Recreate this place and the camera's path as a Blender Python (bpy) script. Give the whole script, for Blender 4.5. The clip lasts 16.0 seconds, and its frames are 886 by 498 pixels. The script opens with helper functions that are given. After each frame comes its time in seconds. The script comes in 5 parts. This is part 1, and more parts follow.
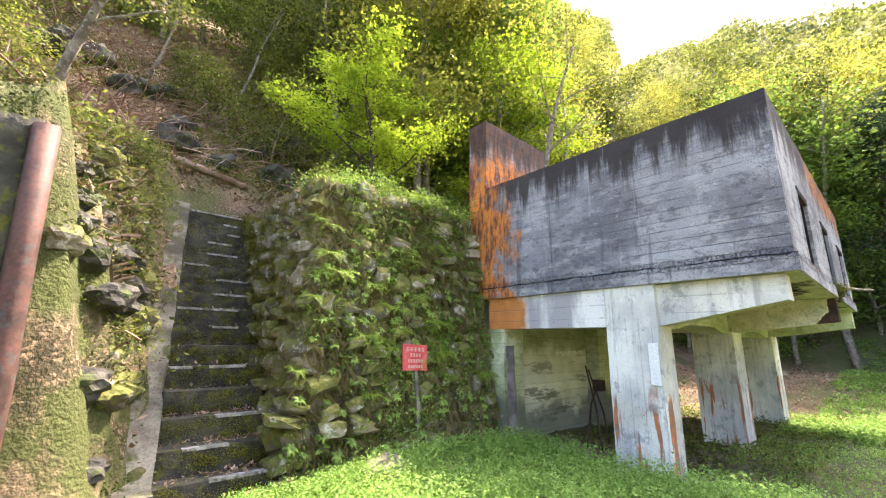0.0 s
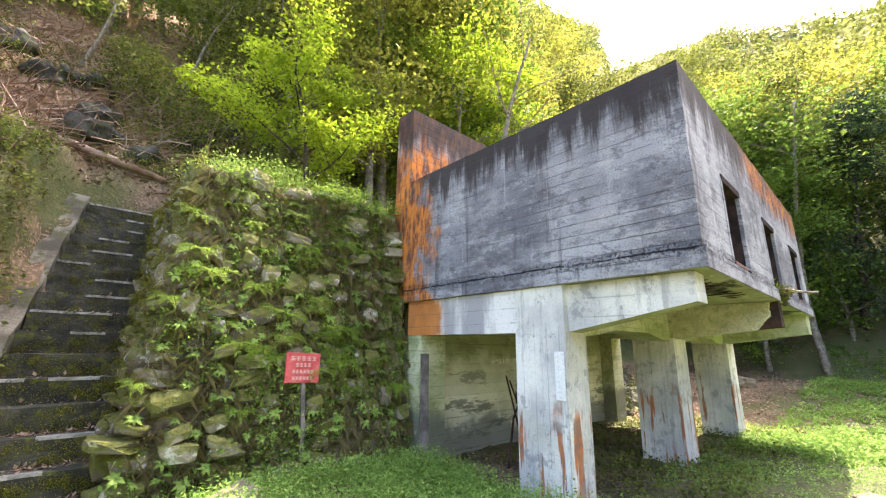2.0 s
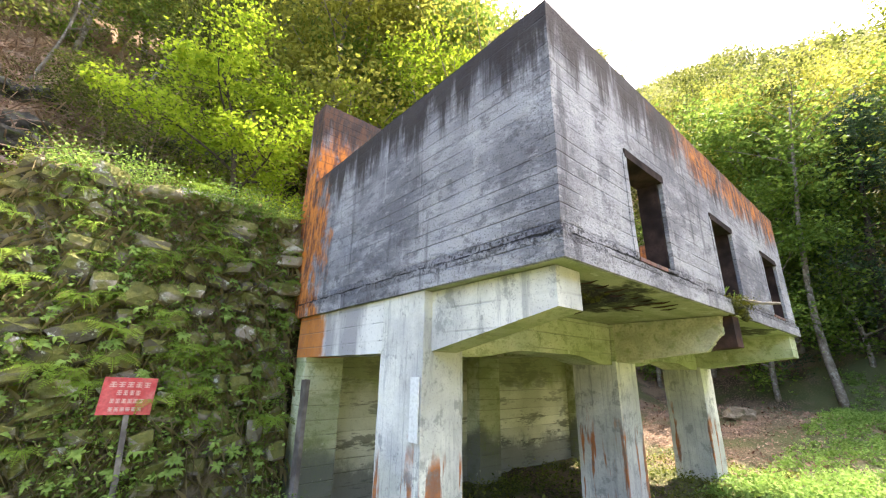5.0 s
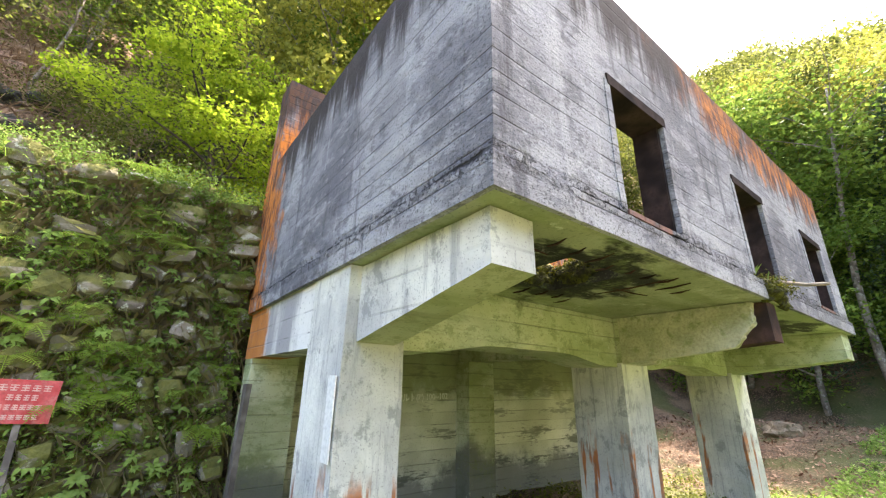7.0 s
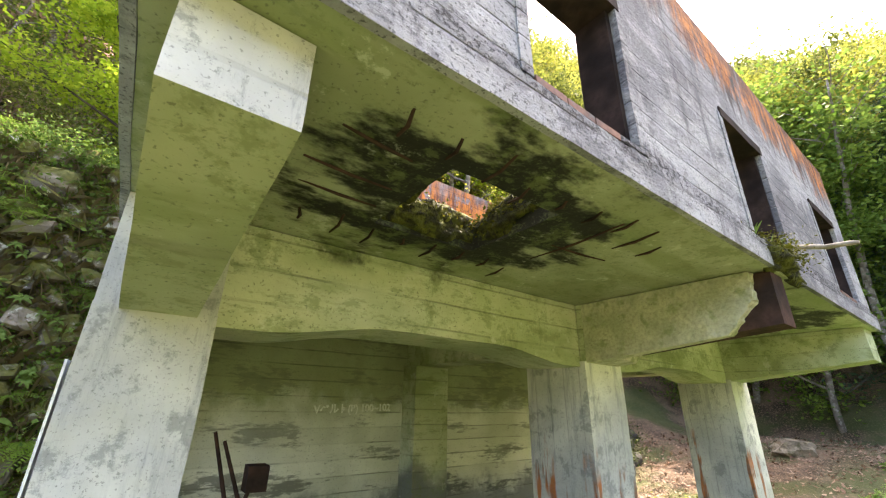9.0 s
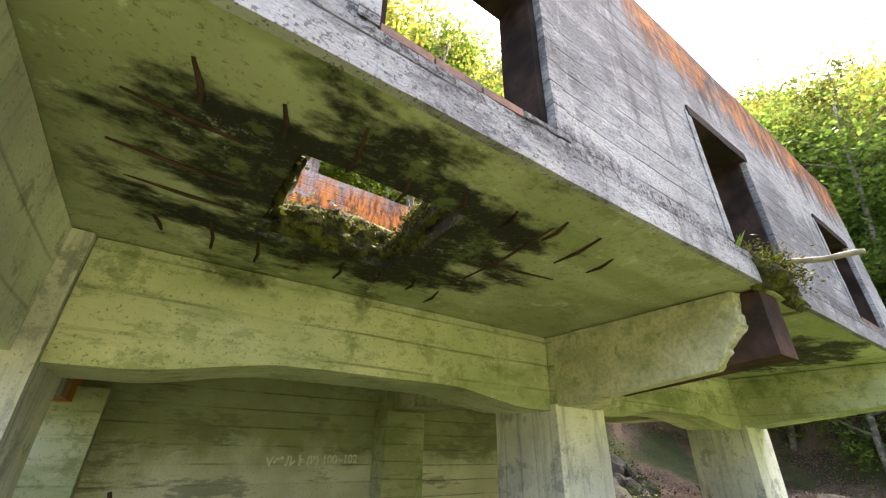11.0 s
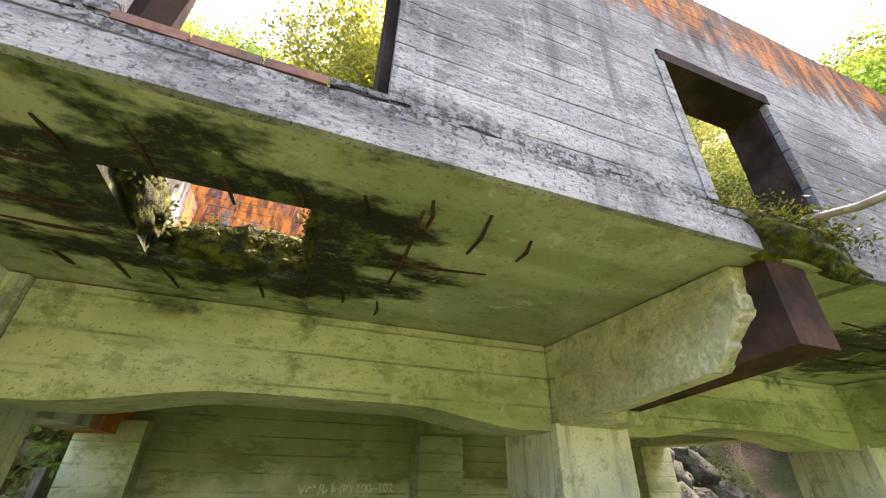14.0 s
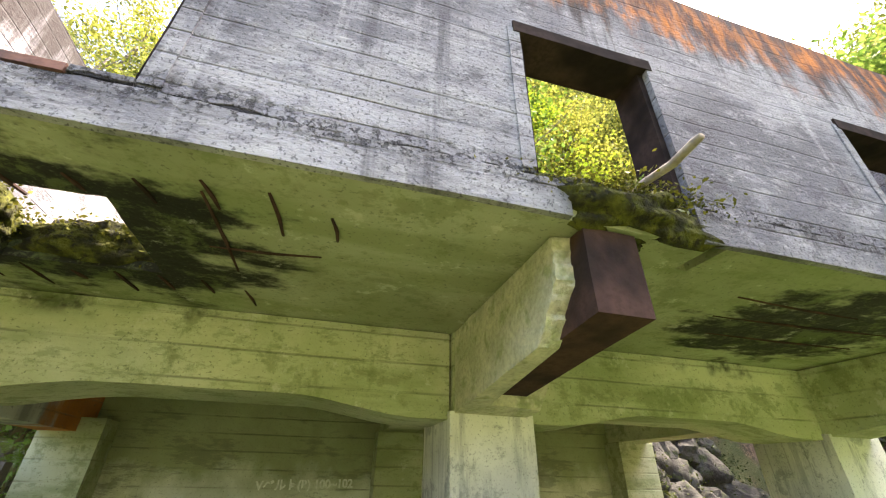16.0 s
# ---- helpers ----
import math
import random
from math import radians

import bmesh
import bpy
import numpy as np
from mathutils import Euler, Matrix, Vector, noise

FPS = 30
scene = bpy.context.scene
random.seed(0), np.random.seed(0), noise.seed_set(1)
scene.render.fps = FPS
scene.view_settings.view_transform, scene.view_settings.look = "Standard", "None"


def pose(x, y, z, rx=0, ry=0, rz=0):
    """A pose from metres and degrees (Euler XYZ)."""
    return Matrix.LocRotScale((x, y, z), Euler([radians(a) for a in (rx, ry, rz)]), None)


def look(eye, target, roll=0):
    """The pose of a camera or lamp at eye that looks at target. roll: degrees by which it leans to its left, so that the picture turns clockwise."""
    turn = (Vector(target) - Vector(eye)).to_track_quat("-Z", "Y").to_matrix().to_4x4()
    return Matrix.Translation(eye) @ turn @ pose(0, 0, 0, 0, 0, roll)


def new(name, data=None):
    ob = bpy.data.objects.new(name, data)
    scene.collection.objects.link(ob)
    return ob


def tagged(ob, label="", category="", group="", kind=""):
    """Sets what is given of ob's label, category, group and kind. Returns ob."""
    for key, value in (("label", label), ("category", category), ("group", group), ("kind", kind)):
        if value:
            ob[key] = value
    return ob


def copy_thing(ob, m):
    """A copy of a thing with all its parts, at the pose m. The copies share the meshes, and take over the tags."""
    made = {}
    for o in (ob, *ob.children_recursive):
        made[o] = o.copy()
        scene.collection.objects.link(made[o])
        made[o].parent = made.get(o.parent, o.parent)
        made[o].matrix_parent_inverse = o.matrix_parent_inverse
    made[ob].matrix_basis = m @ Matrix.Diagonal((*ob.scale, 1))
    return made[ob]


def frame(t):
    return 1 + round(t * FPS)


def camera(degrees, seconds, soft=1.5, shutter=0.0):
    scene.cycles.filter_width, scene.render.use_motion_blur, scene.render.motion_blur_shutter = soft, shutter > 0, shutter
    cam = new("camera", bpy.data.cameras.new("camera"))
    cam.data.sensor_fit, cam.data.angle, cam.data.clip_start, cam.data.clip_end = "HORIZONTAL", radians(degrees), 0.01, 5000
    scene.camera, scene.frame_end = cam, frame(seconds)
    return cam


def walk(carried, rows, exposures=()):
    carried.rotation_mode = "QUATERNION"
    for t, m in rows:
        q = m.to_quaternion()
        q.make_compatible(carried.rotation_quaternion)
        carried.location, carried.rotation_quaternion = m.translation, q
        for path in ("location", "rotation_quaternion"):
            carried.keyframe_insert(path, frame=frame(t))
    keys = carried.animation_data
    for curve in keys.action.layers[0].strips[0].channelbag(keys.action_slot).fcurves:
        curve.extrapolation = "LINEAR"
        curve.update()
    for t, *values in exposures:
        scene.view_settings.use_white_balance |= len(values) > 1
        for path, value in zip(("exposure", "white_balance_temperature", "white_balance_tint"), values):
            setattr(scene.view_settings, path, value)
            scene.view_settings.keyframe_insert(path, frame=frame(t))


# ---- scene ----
cam = camera(95.6, 16.0, soft=1.2)
METRES, EYE, TILT, LEAN, TURN = 8.0, 1.5, 0.0, 0.0, -41.5
ROWS = [
    (0.0, 0.0, 0.0, 0.0, -0.19, 13.23, -0.82),
    (0.5, 0.031, 0.024, 0.0018, -0.67, 13.29, -0.81),
    (1.0, 0.0697, 0.0422, 0.0019, -0.95, 13.42, -0.8),
    (1.5, 0.1115, 0.0572, 0.0052, -1.1, 13.62, -0.79),
    (2.0, 0.1512, 0.0754, 0.0064, -1.16, 13.95, -0.8),
    (2.5, 0.1947, 0.0909, 0.0065, -1.17, 14.38, -0.85),
    (3.0, 0.2361, 0.1032, 0.0076, -1.16, 14.85, -0.87),
    (3.5, 0.2704, 0.1216, 0.0074, -1.05, 15.34, -0.9),
    (4.0, 0.3016, 0.1414, 0.0083, -0.71, 16.04, -0.93),
    (6.5, 0.4025, 0.2659, 0.0016, 3.72, 18.75, -1.04),
    (7.0, 0.4203, 0.2959, -0.0021, 4.3, 19.0, -1.04),
    (7.5, 0.431, 0.333, -0.0056, 4.75, 19.46, -1.04),
    (8.0, 0.4474, 0.3639, -0.0052, 4.96, 20.05, -1.03),
    (8.5, 0.4622, 0.3858, -0.0178, 4.89, 20.62, -1.03),
    (9.0, 0.5035, 0.4295, -0.011, 4.49, 21.1, -1.08),
    (9.5, 0.523, 0.4543, -0.0102, 4.07, 21.75, -1.21),
    (12.0, 0.5949, 0.4873, -0.0035, 11.25, 29.25, -1.19),
    (12.5, 0.6154, 0.4852, -0.0038, 13.86, 29.48, -1.17),
    (13.0, 0.6262, 0.4963, -0.0086, 16.35, 29.43, -1.12),
    (13.5, 0.6408, 0.5206, -0.006, 18.65, 29.39, -1.05),
    (14.0, 0.6512, 0.5341, -0.0027, 20.78, 29.46, -1.03),
    (14.5, 0.6759, 0.5381, -0.0043, 22.63, 29.5, -0.96),
    (15.0, 0.7072, 0.5457, -0.0074, 24.14, 29.53, -0.88),
    (15.5, 0.725, 0.5599, -0.0096, 25.1, 29.61, -0.87),
    (16.0, 0.7447, 0.582, -0.0104, 25.49, 29.8, -0.92),
]
walk(cam, [(t, pose(0, 0, EYE, TILT, LEAN, TURN) @ pose(METRES * x, METRES * y, METRES * z, 90 + pitch, roll, yaw)) for t, x, y, z, yaw, pitch, roll in ROWS],
     exposures=((0.0, 3.15, 7000, 18), (16.0, 3.15, 7000, 18)))

# ---- world, sun ----
SUN_FROM = Vector((0.52, 0.06, 0.85)).normalized()
world = bpy.data.worlds.new("World")
scene.world = world
world.use_nodes = True
wn = world.node_tree.nodes
sky = wn.new("ShaderNodeTexSky")
sky.sky_type = 'NISHITA'
sky.sun_disc = False
sky.sun_elevation = math.asin(SUN_FROM.z)
sky.sun_rotation = math.atan2(SUN_FROM.x, SUN_FROM.y)
sky.dust_density = 4.0
sky.air_density = 1.0
world.node_tree.links.new(sky.outputs[0], wn["Background"].inputs[0])
wn["Background"].inputs[1].default_value = 0.15
sun_data = bpy.data.lights.new("sun", 'SUN')
sun_data.energy = 2.9
sun_data.angle = radians(0.8)
sun_data.color = (1.0, 0.93, 0.80)
sun = new("sun", sun_data)
sun.matrix_world = look(SUN_FROM * 60, (0, 0, 0))


# ---- material tools ----
class Nodes:
    """A small hand for building node materials; positions are in world metres."""

    def __init__(self, name, rough=0.85, spec=0.3):
        self.mat = bpy.data.materials.new(name)
        self.mat.use_nodes = True
        self.tree = self.mat.node_tree
        self.bsdf = self.tree.nodes["Principled BSDF"]
        self.bsdf.inputs["Roughness"].default_value = rough
        self.bsdf.inputs["Specular IOR Level"].default_value = spec
        self.pos = self.node("ShaderNodeNewGeometry").outputs["Position"]

    def node(self, kind, **inputs):
        n = self.tree.nodes.new(kind)
        for k, v in inputs.items():
            self.put(n.inputs[k], v)
        return n

    def put(self, socket, v):
        if isinstance(v, bpy.types.NodeSocket):
            self.tree.links.new(v, socket)
        elif isinstance(v, tuple) and len(v) == 3 and socket.type == 'RGBA':
            socket.default_value = (*v, 1)
        else:
            socket.default_value = v

    def noise(self, scale, detail=4.0, stretch=(1, 1, 1), rough=0.55, where=None, shift=0.0):
        m = self.node("ShaderNodeMapping")
        self.put(m.inputs["Vector"], where or self.pos)
        m.inputs["Scale"].default_value = stretch
        m.inputs["Location"].default_value = (shift, shift * 1.7, shift * 0.6)
        n = self.node("ShaderNodeTexNoise", Scale=scale, Detail=detail, Roughness=rough)
        self.put(n.inputs["Vector"], m.outputs[0])
        return n.outputs["Fac"]

    def ramp(self, fac, a, b, lo=0.0, hi=1.0):
        n = self.node("ShaderNodeMapRange")
        n.interpolation_type = 'SMOOTHSTEP'
        self.put(n.inputs["Value"], fac)
        for k, v in (("From Min", a), ("From Max", b), ("To Min", lo), ("To Max", hi)):
            n.inputs[k].default_value = v
        return n.outputs["Result"]

    def math(self, op, a, b=0.0):
        n = self.node("ShaderNodeMath")
        n.operation = op
        self.put(n.inputs[0], a)
        self.put(n.inputs[1], b)
        return n.outputs[0]

    def mix(self, fac, a, b):
        n = self.node("ShaderNodeMix")
        n.data_type = 'RGBA'
        self.put(n.inputs[0], fac)
        self.put(n.inputs[6], a)
        self.put(n.inputs[7], b)
        return n.outputs[2]

    def axis(self, i):
        n = self.node("ShaderNodeSeparateXYZ")
        self.put(n.inputs[0], self.pos)
        return n.outputs[i]

    def normal_axis(self, i):
        n = self.node("ShaderNodeSeparateXYZ")
        self.put(n.inputs[0], self.node("ShaderNodeNewGeometry").outputs["Normal"])
        return n.outputs[i]

    def near(self, axis, at, width):
        return self.ramp(self.math('ABSOLUTE', self.math('SUBTRACT', self.axis(axis), at)), 0.0, width, 1.0, 0.0)

    def done(self, colour, height=None, bump=0.3, dist=0.02, rough=None):
        self.put(self.bsdf.inputs["Base Color"], colour)
        if rough is not None:
            self.put(self.bsdf.inputs["Roughness"], rough)
        if height is not None:
            b = self.node("ShaderNodeBump", Strength=bump, Distance=dist)
            self.put(b.inputs["Height"], height)
            self.put(self.bsdf.inputs["Normal"], b.outputs[0])
        return self.mat


def boards(n, size=0.125, vertical=None):
    """Formwork lines: height 0 in the joint, and a random tone for each board."""
    a = n.axis(2) if vertical is None else n.axis(vertical)
    wob = n.math('MULTIPLY', n.noise(0.7, 2), 0.03)
    f = n.math('DIVIDE', n.math('ADD', a, wob), size)
    fr = n.math('FRACT', f)
    line = n.ramp(n.math('ABSOLUTE', n.math('SUBTRACT', fr, 0.5)), 0.44, 0.5, 1.0, 0.0)
    line = n.math('MAXIMUM', line, n.ramp(n.noise(1.9, 4, shift=51), 0.42, 0.58, 0.0, 0.85))
    w = n.node("ShaderNodeTexWhiteNoise")
    w.noise_dimensions = '1D'
    n.put(w.inputs["W"], n.math('FLOOR', f))
    return line, w.outputs["Value"]


JOINT = 2.42


def concrete_upper(name="weathered_concrete", hillside=False):
    """Weathered dark grey board-marked concrete with black runs, pale bloom and orange algae."""
    n = Nodes(name, 0.88)
    line, tone = boards(n)
    base = n.mix(n.ramp(n.noise(0.8, 4, shift=1), 0.38, 0.62), (0.15, 0.15, 0.17), (0.36, 0.362, 0.385))
    base = n.mix(n.math('MULTIPLY', tone, 0.45), base, (0.13, 0.13, 0.15))
    # board-long bloom and grain, much longer than high
    base = n.mix(n.ramp(n.noise(3.0, 9, (0.7, 0.7, 2.0), 0.74, shift=3), 0.50, 0.62, 0, 0.42), base, (0.48, 0.485, 0.50))
    base = n.mix(n.ramp(n.noise(5.0, 9, (0.6, 0.6, 2.6), 0.76, shift=17), 0.52, 0.62, 0, 0.5), base, (0.09, 0.09, 0.11))
    base = n.mix(n.ramp(n.noise(11, 9, (1, 1, 1.6), 0.78, shift=27), 0.57, 0.65, 0, 0.4), base, (0.56, 0.56, 0.57))
    blot = n.noise(3.2, 10, (1, 1, 1.5), 0.78, shift=21)
    base = n.mix(n.ramp(blot, 0.53, 0.61, 0, 0.6), base, (0.07, 0.067, 0.08))
    runs = n.noise(3.4, 8, (1.5, 1.5, 0.10), 0.68, shift=7)
    base = n.mix(n.ramp(runs, 0.55, 0.66, 0, 0.6), base, (0.05, 0.048, 0.06))
    pale_runs = n.noise(4.2, 8, (1.5, 1.5, 0.12), 0.68, shift=71)
    base = n.mix(n.ramp(pale_runs, 0.58, 0.67, 0, 0.4), base, (0.46, 0.46, 0.48))
    # black crust under the roofless top, running down in tongues
    top = n.ramp(n.math('ADD', n.math('SUBTRACT', n.axis(2), 1.15 if hillside else 0.0), n.math('MULTIPLY', n.noise(2.6, 9, (2.0, 2.0, 0.22), 0.72), 2.3)), 4.75, 5.2)
    base = n.mix(n.math('MULTIPLY', top, 0.93), base, (0.030, 0.023, 0.021))
    speck = n.ramp(n.noise(75, 5), 0.56, 0.64, 0, 0.7)
    base = n.mix(speck, base, (0.05, 0.05, 0.055))
    # orange algae: towards the hill on the short face, along the eaves on the long one
    y_in = n.ramp(n.math('ADD', n.axis(1), n.math('MULTIPLY', n.noise(1.6, 8, (1, 1, 0.7), 0.68, shift=2), 2.4)), 5.1, 5.45)
    eave = n.math('MULTIPLY', n.ramp(n.math('ADD', n.axis(0), n.math('MULTIPLY', n.noise(1.2, 3, shift=5), 3)), 8.2, 9.6),
                  n.ramp(n.math('ADD', n.axis(2), n.math('MULTIPLY', n.noise(3.0, 8, (1.2, 1.2, 0.8), 0.7, shift=9), 1.6)), 4.45, 4.9))
    orange = n.math('MAXIMUM', y_in, eave)
    if hillside:
        orange = n.ramp(n.noise(0.9, 5, shift=12), 0.25, 0.40, 0.55, 1.0)
    orange = n.math('MULTIPLY', orange, n.ramp(n.noise(3.2, 9, (1.1, 1.1, 0.6), 0.72, shift=4), 0.36, 0.46, 0.0, 0.95))
    orange = n.math('MULTIPLY', orange, n.ramp(n.math('ADD', n.axis(2), n.math('MULTIPLY', n.noise(2.4, 7, (1.6, 1.6, 0.4), 0.68, shift=8), 1.4)), 5.25 if hillside else 4.55, 5.8 if hillside else 5.15, 1.0, 0.12))
    ocol = n.mix(n.ramp(n.noise(6, 8, (2, 2, 0.5), 0.7), 0.40, 0.60), (0.13, 0.045, 0.022), (0.62, 0.20, 0.028))
    base = n.mix(orange, base, ocol)
    base = n.mix(n.math('MULTIPLY', n.math('SUBTRACT', 1.0, line), 0.6), base, (0.06, 0.06, 0.065))
    jog = n.math('ADD', n.axis(2), n.math('MULTIPLY', n.math('SUBTRACT', n.noise(3.5, 6, (1, 1, 0.0), 0.7, shift=41), 0.5), 0.10))
    off = n.math('ABSOLUTE', n.math('SUBTRACT', jog, JOINT))
    gap = n.math('MULTIPLY', n.ramp(off, 0.005, 0.016, 1.0, 0.0), n.ramp(n.noise(2.5, 4, shift=43), 0.36, 0.46))
    # honeycombed, crumbling concrete along the pour joint
    comb = n.math('MULTIPLY', n.ramp(off, 0.03, 0.10, 1.0, 0.0), n.ramp(n.noise(34, 6, rough=0.7, shift=47), 0.52, 0.58))
    base = n.mix(n.math('MULTIPLY', comb, 0.75), base, (0.03, 0.03, 0.033))
    base = n.mix(gap, base, (0.02, 0.02, 0.023))
    fine = n.noise(26, 7, (1, 1, 2.2), 0.65)
    h = n.math('ADD', n.math('MULTIPLY', line, 0.6), n.math('ADD', n.math('MULTIPLY', fine, 0.7), n.math('MULTIPLY', tone, 0.3)))
    h = n.math('SUBTRACT', h, n.math('ADD', n.math('MULTIPLY', gap, 1.5), comb))
    return n.done(base, h, 0.95, 0.018)


def concrete_pale(name="pale_concrete", along=1, pitch=0.155, rusty=True):
    """Pale, sharply cast concrete of columns and cantilever beams, stained green-grey."""
    n = Nodes(name, 0.86)
    line, tone = boards(n, pitch, along)
    base = n.mix(n.ramp(n.noise(1.4, 5), 0.35, 0.65), (0.46, 0.46, 0.45), (0.74, 0.73, 0.67))
    base = n.mix(n.ramp(n.noise(4.0, 9, (2.0, 2.0, 0.22), 0.72, shift=6), 0.52, 0.66, 0, 0.55), base, (0.22, 0.225, 0.24))
    base = n.mix(n.ramp(n.noise(9.0, 8, (1.4, 1.4, 0.3), 0.75, shift=56), 0.58, 0.66, 0, 0.35), base, (0.14, 0.14, 0.15))
    base = n.mix(n.ramp(n.noise(1.0, 4, shift=8), 0.5, 0.66, 0, 0.4), base, (0.38, 0.37, 0.27))
    rust = n.math('MULTIPLY', n.ramp(n.math('ADD', n.axis(2), n.math('MULTIPLY', n.noise(2.5, 4, shift=1), 1.1)), 1.35, 1.6, 1, 0),
                  n.ramp(n.noise(3.4, 5, (2.6, 2.6, 0.3), shift=12), 0.54, 0.60, 0, 0.95))
    if rusty:
        base = n.mix(rust, base, n.mix(n.ramp(n.noise(9, 3), 0.4, 0.6), (0.42, 0.13, 0.03), (0.24, 0.10, 0.05)))
    base = n.mix(n.ramp(n.noise(90, 5), 0.58, 0.68, 0, 0.6), base, (0.16, 0.16, 0.15))
    base = n.mix(n.ramp(n.noise(4.0, 10, rough=0.78, shift=31), 0.53, 0.60, 0, 0.6), base, (0.20, 0.205, 0.20))
    base = n.mix(n.math('MULTIPLY', n.math('SUBTRACT', 1.0, line), 0.35), base, (0.12, 0.12, 0.12))
    h = n.math('ADD', n.math('MULTIPLY', line, 0.35), n.math('MULTIPLY', n.noise(22, 6), 0.6))
    return n.done(base, h, 0.7, 0.014)


def side_mat():
    """Whitish beam concrete, orange with algae towards the hill."""
    n = Nodes("whitish_concrete", 0.86)
    line, tone = boards(n, 0.17)
    base = n.mix(n.ramp(n.noise(2.2, 5, (1.4, 1.4, 0.3)), 0.4, 0.6), (0.34, 0.33, 0.34), (0.72, 0.71, 0.68))
    o = n.ramp(n.math('ADD', n.axis(1), n.math('MULTIPLY', n.noise(2.5, 5, shift=2), 1.2)), 4.35, 4.6, 0, 0.95)
    base = n.mix(o, base, n.mix(n.noise(6, 4), (0.30, 0.085, 0.02), (0.66, 0.24, 0.035)))
    base = n.mix(n.ramp(n.noise(30, 4), 0.6, 0.7, 0, 0.6), base, (0.12, 0.12, 0.12))
    base = n.mix(n.math('MULTIPLY', n.math('SUBTRACT', 1.0, line), 0.5), base, (0.12, 0.12, 0.12))
    return n.done(base, n.math('ADD', n.math('MULTIPLY', line, 0.5), n.math('MULTIPLY', n.noise(22, 6), 0.5)), 0.5, 0.012)


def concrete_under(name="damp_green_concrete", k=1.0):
    """Green-tinged concrete of the soffit, girders and rear wall, with black damp round the hole. k below 1 darkens the
    base tones for shaded undersides.
    """
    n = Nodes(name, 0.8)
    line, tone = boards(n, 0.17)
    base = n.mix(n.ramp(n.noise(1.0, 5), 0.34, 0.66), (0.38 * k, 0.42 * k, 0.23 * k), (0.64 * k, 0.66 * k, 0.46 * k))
    base = n.mix(n.math('MULTIPLY', tone, 0.25), base, (0.24, 0.26, 0.18))
    base = n.mix(n.ramp(n.noise(1.5, 6, (0.5, 2.2, 2.2), shift=3), 0.52, 0.64, 0, 0.55), base, (0.20, 0.25, 0.10))
    for hx, hy, r in ((6.45, 1.25, 0.98), (10.3, 1.25, 0.95)):
        dx = n.math('SUBTRACT', n.axis(0), hx)
        dy = n.math('MULTIPLY', n.math('SUBTRACT', n.axis(1), hy), 1.25)
        d = n.math('SQRT', n.math('ADD', n.math('MULTIPLY', dx, dx), n.math('MULTIPLY', dy, dy)))
        d = n.math('ADD', d, n.math('MULTIPLY', n.math('SUBTRACT', n.noise(2.6, 7, (1, 1.7, 1), 0.65, shift=hx), 0.5), 1.9))
        wet = n.math('MULTIPLY', n.ramp(d, r * 0.62, r * 0.92, 0.98, 0.0), n.ramp(n.axis(2), 2.1, 2.2))
        base = n.mix(wet, base, (0.010, 0.010, 0.008))
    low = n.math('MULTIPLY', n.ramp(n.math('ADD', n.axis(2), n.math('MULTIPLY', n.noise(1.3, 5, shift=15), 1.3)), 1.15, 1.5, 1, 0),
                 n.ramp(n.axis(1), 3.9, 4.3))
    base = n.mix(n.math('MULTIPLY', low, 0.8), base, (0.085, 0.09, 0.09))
    base = n.mix(n.ramp(n.noise(60, 5), 0.59, 0.69, 0, 0.6), base, (0.09, 0.10, 0.06))
    base = n.mix(n.ramp(n.noise(3.2, 8, rough=0.75, shift=33), 0.53, 0.61, 0, 0.5), base, (0.15, 0.19, 0.07))
    base = n.mix(n.math('MULTIPLY', n.math('SUBTRACT', 1.0, line), 0.45), base, (0.12, 0.13, 0.08))
    base = n.mix(n.ramp(n.noise(8, 9, (0.6, 1, 1.6), 0.78, shift=61), 0.53, 0.60, 0, 0.42), base, (0.16, 0.19, 0.08))
    base = n.mix(n.ramp(n.noise(5, 9, rough=0.75, shift=67), 0.58, 0.66, 0, 0.5), base, (0.62, 0.63, 0.50))
    h = n.math('ADD', n.math('MULTIPLY', line, 0.5), n.math('ADD', n.math('MULTIPLY', n.noise(20, 6), 0.5), n.math('MULTIPLY', tone, 0.2)))
    return n.done(base, h, 0.9, 0.014)


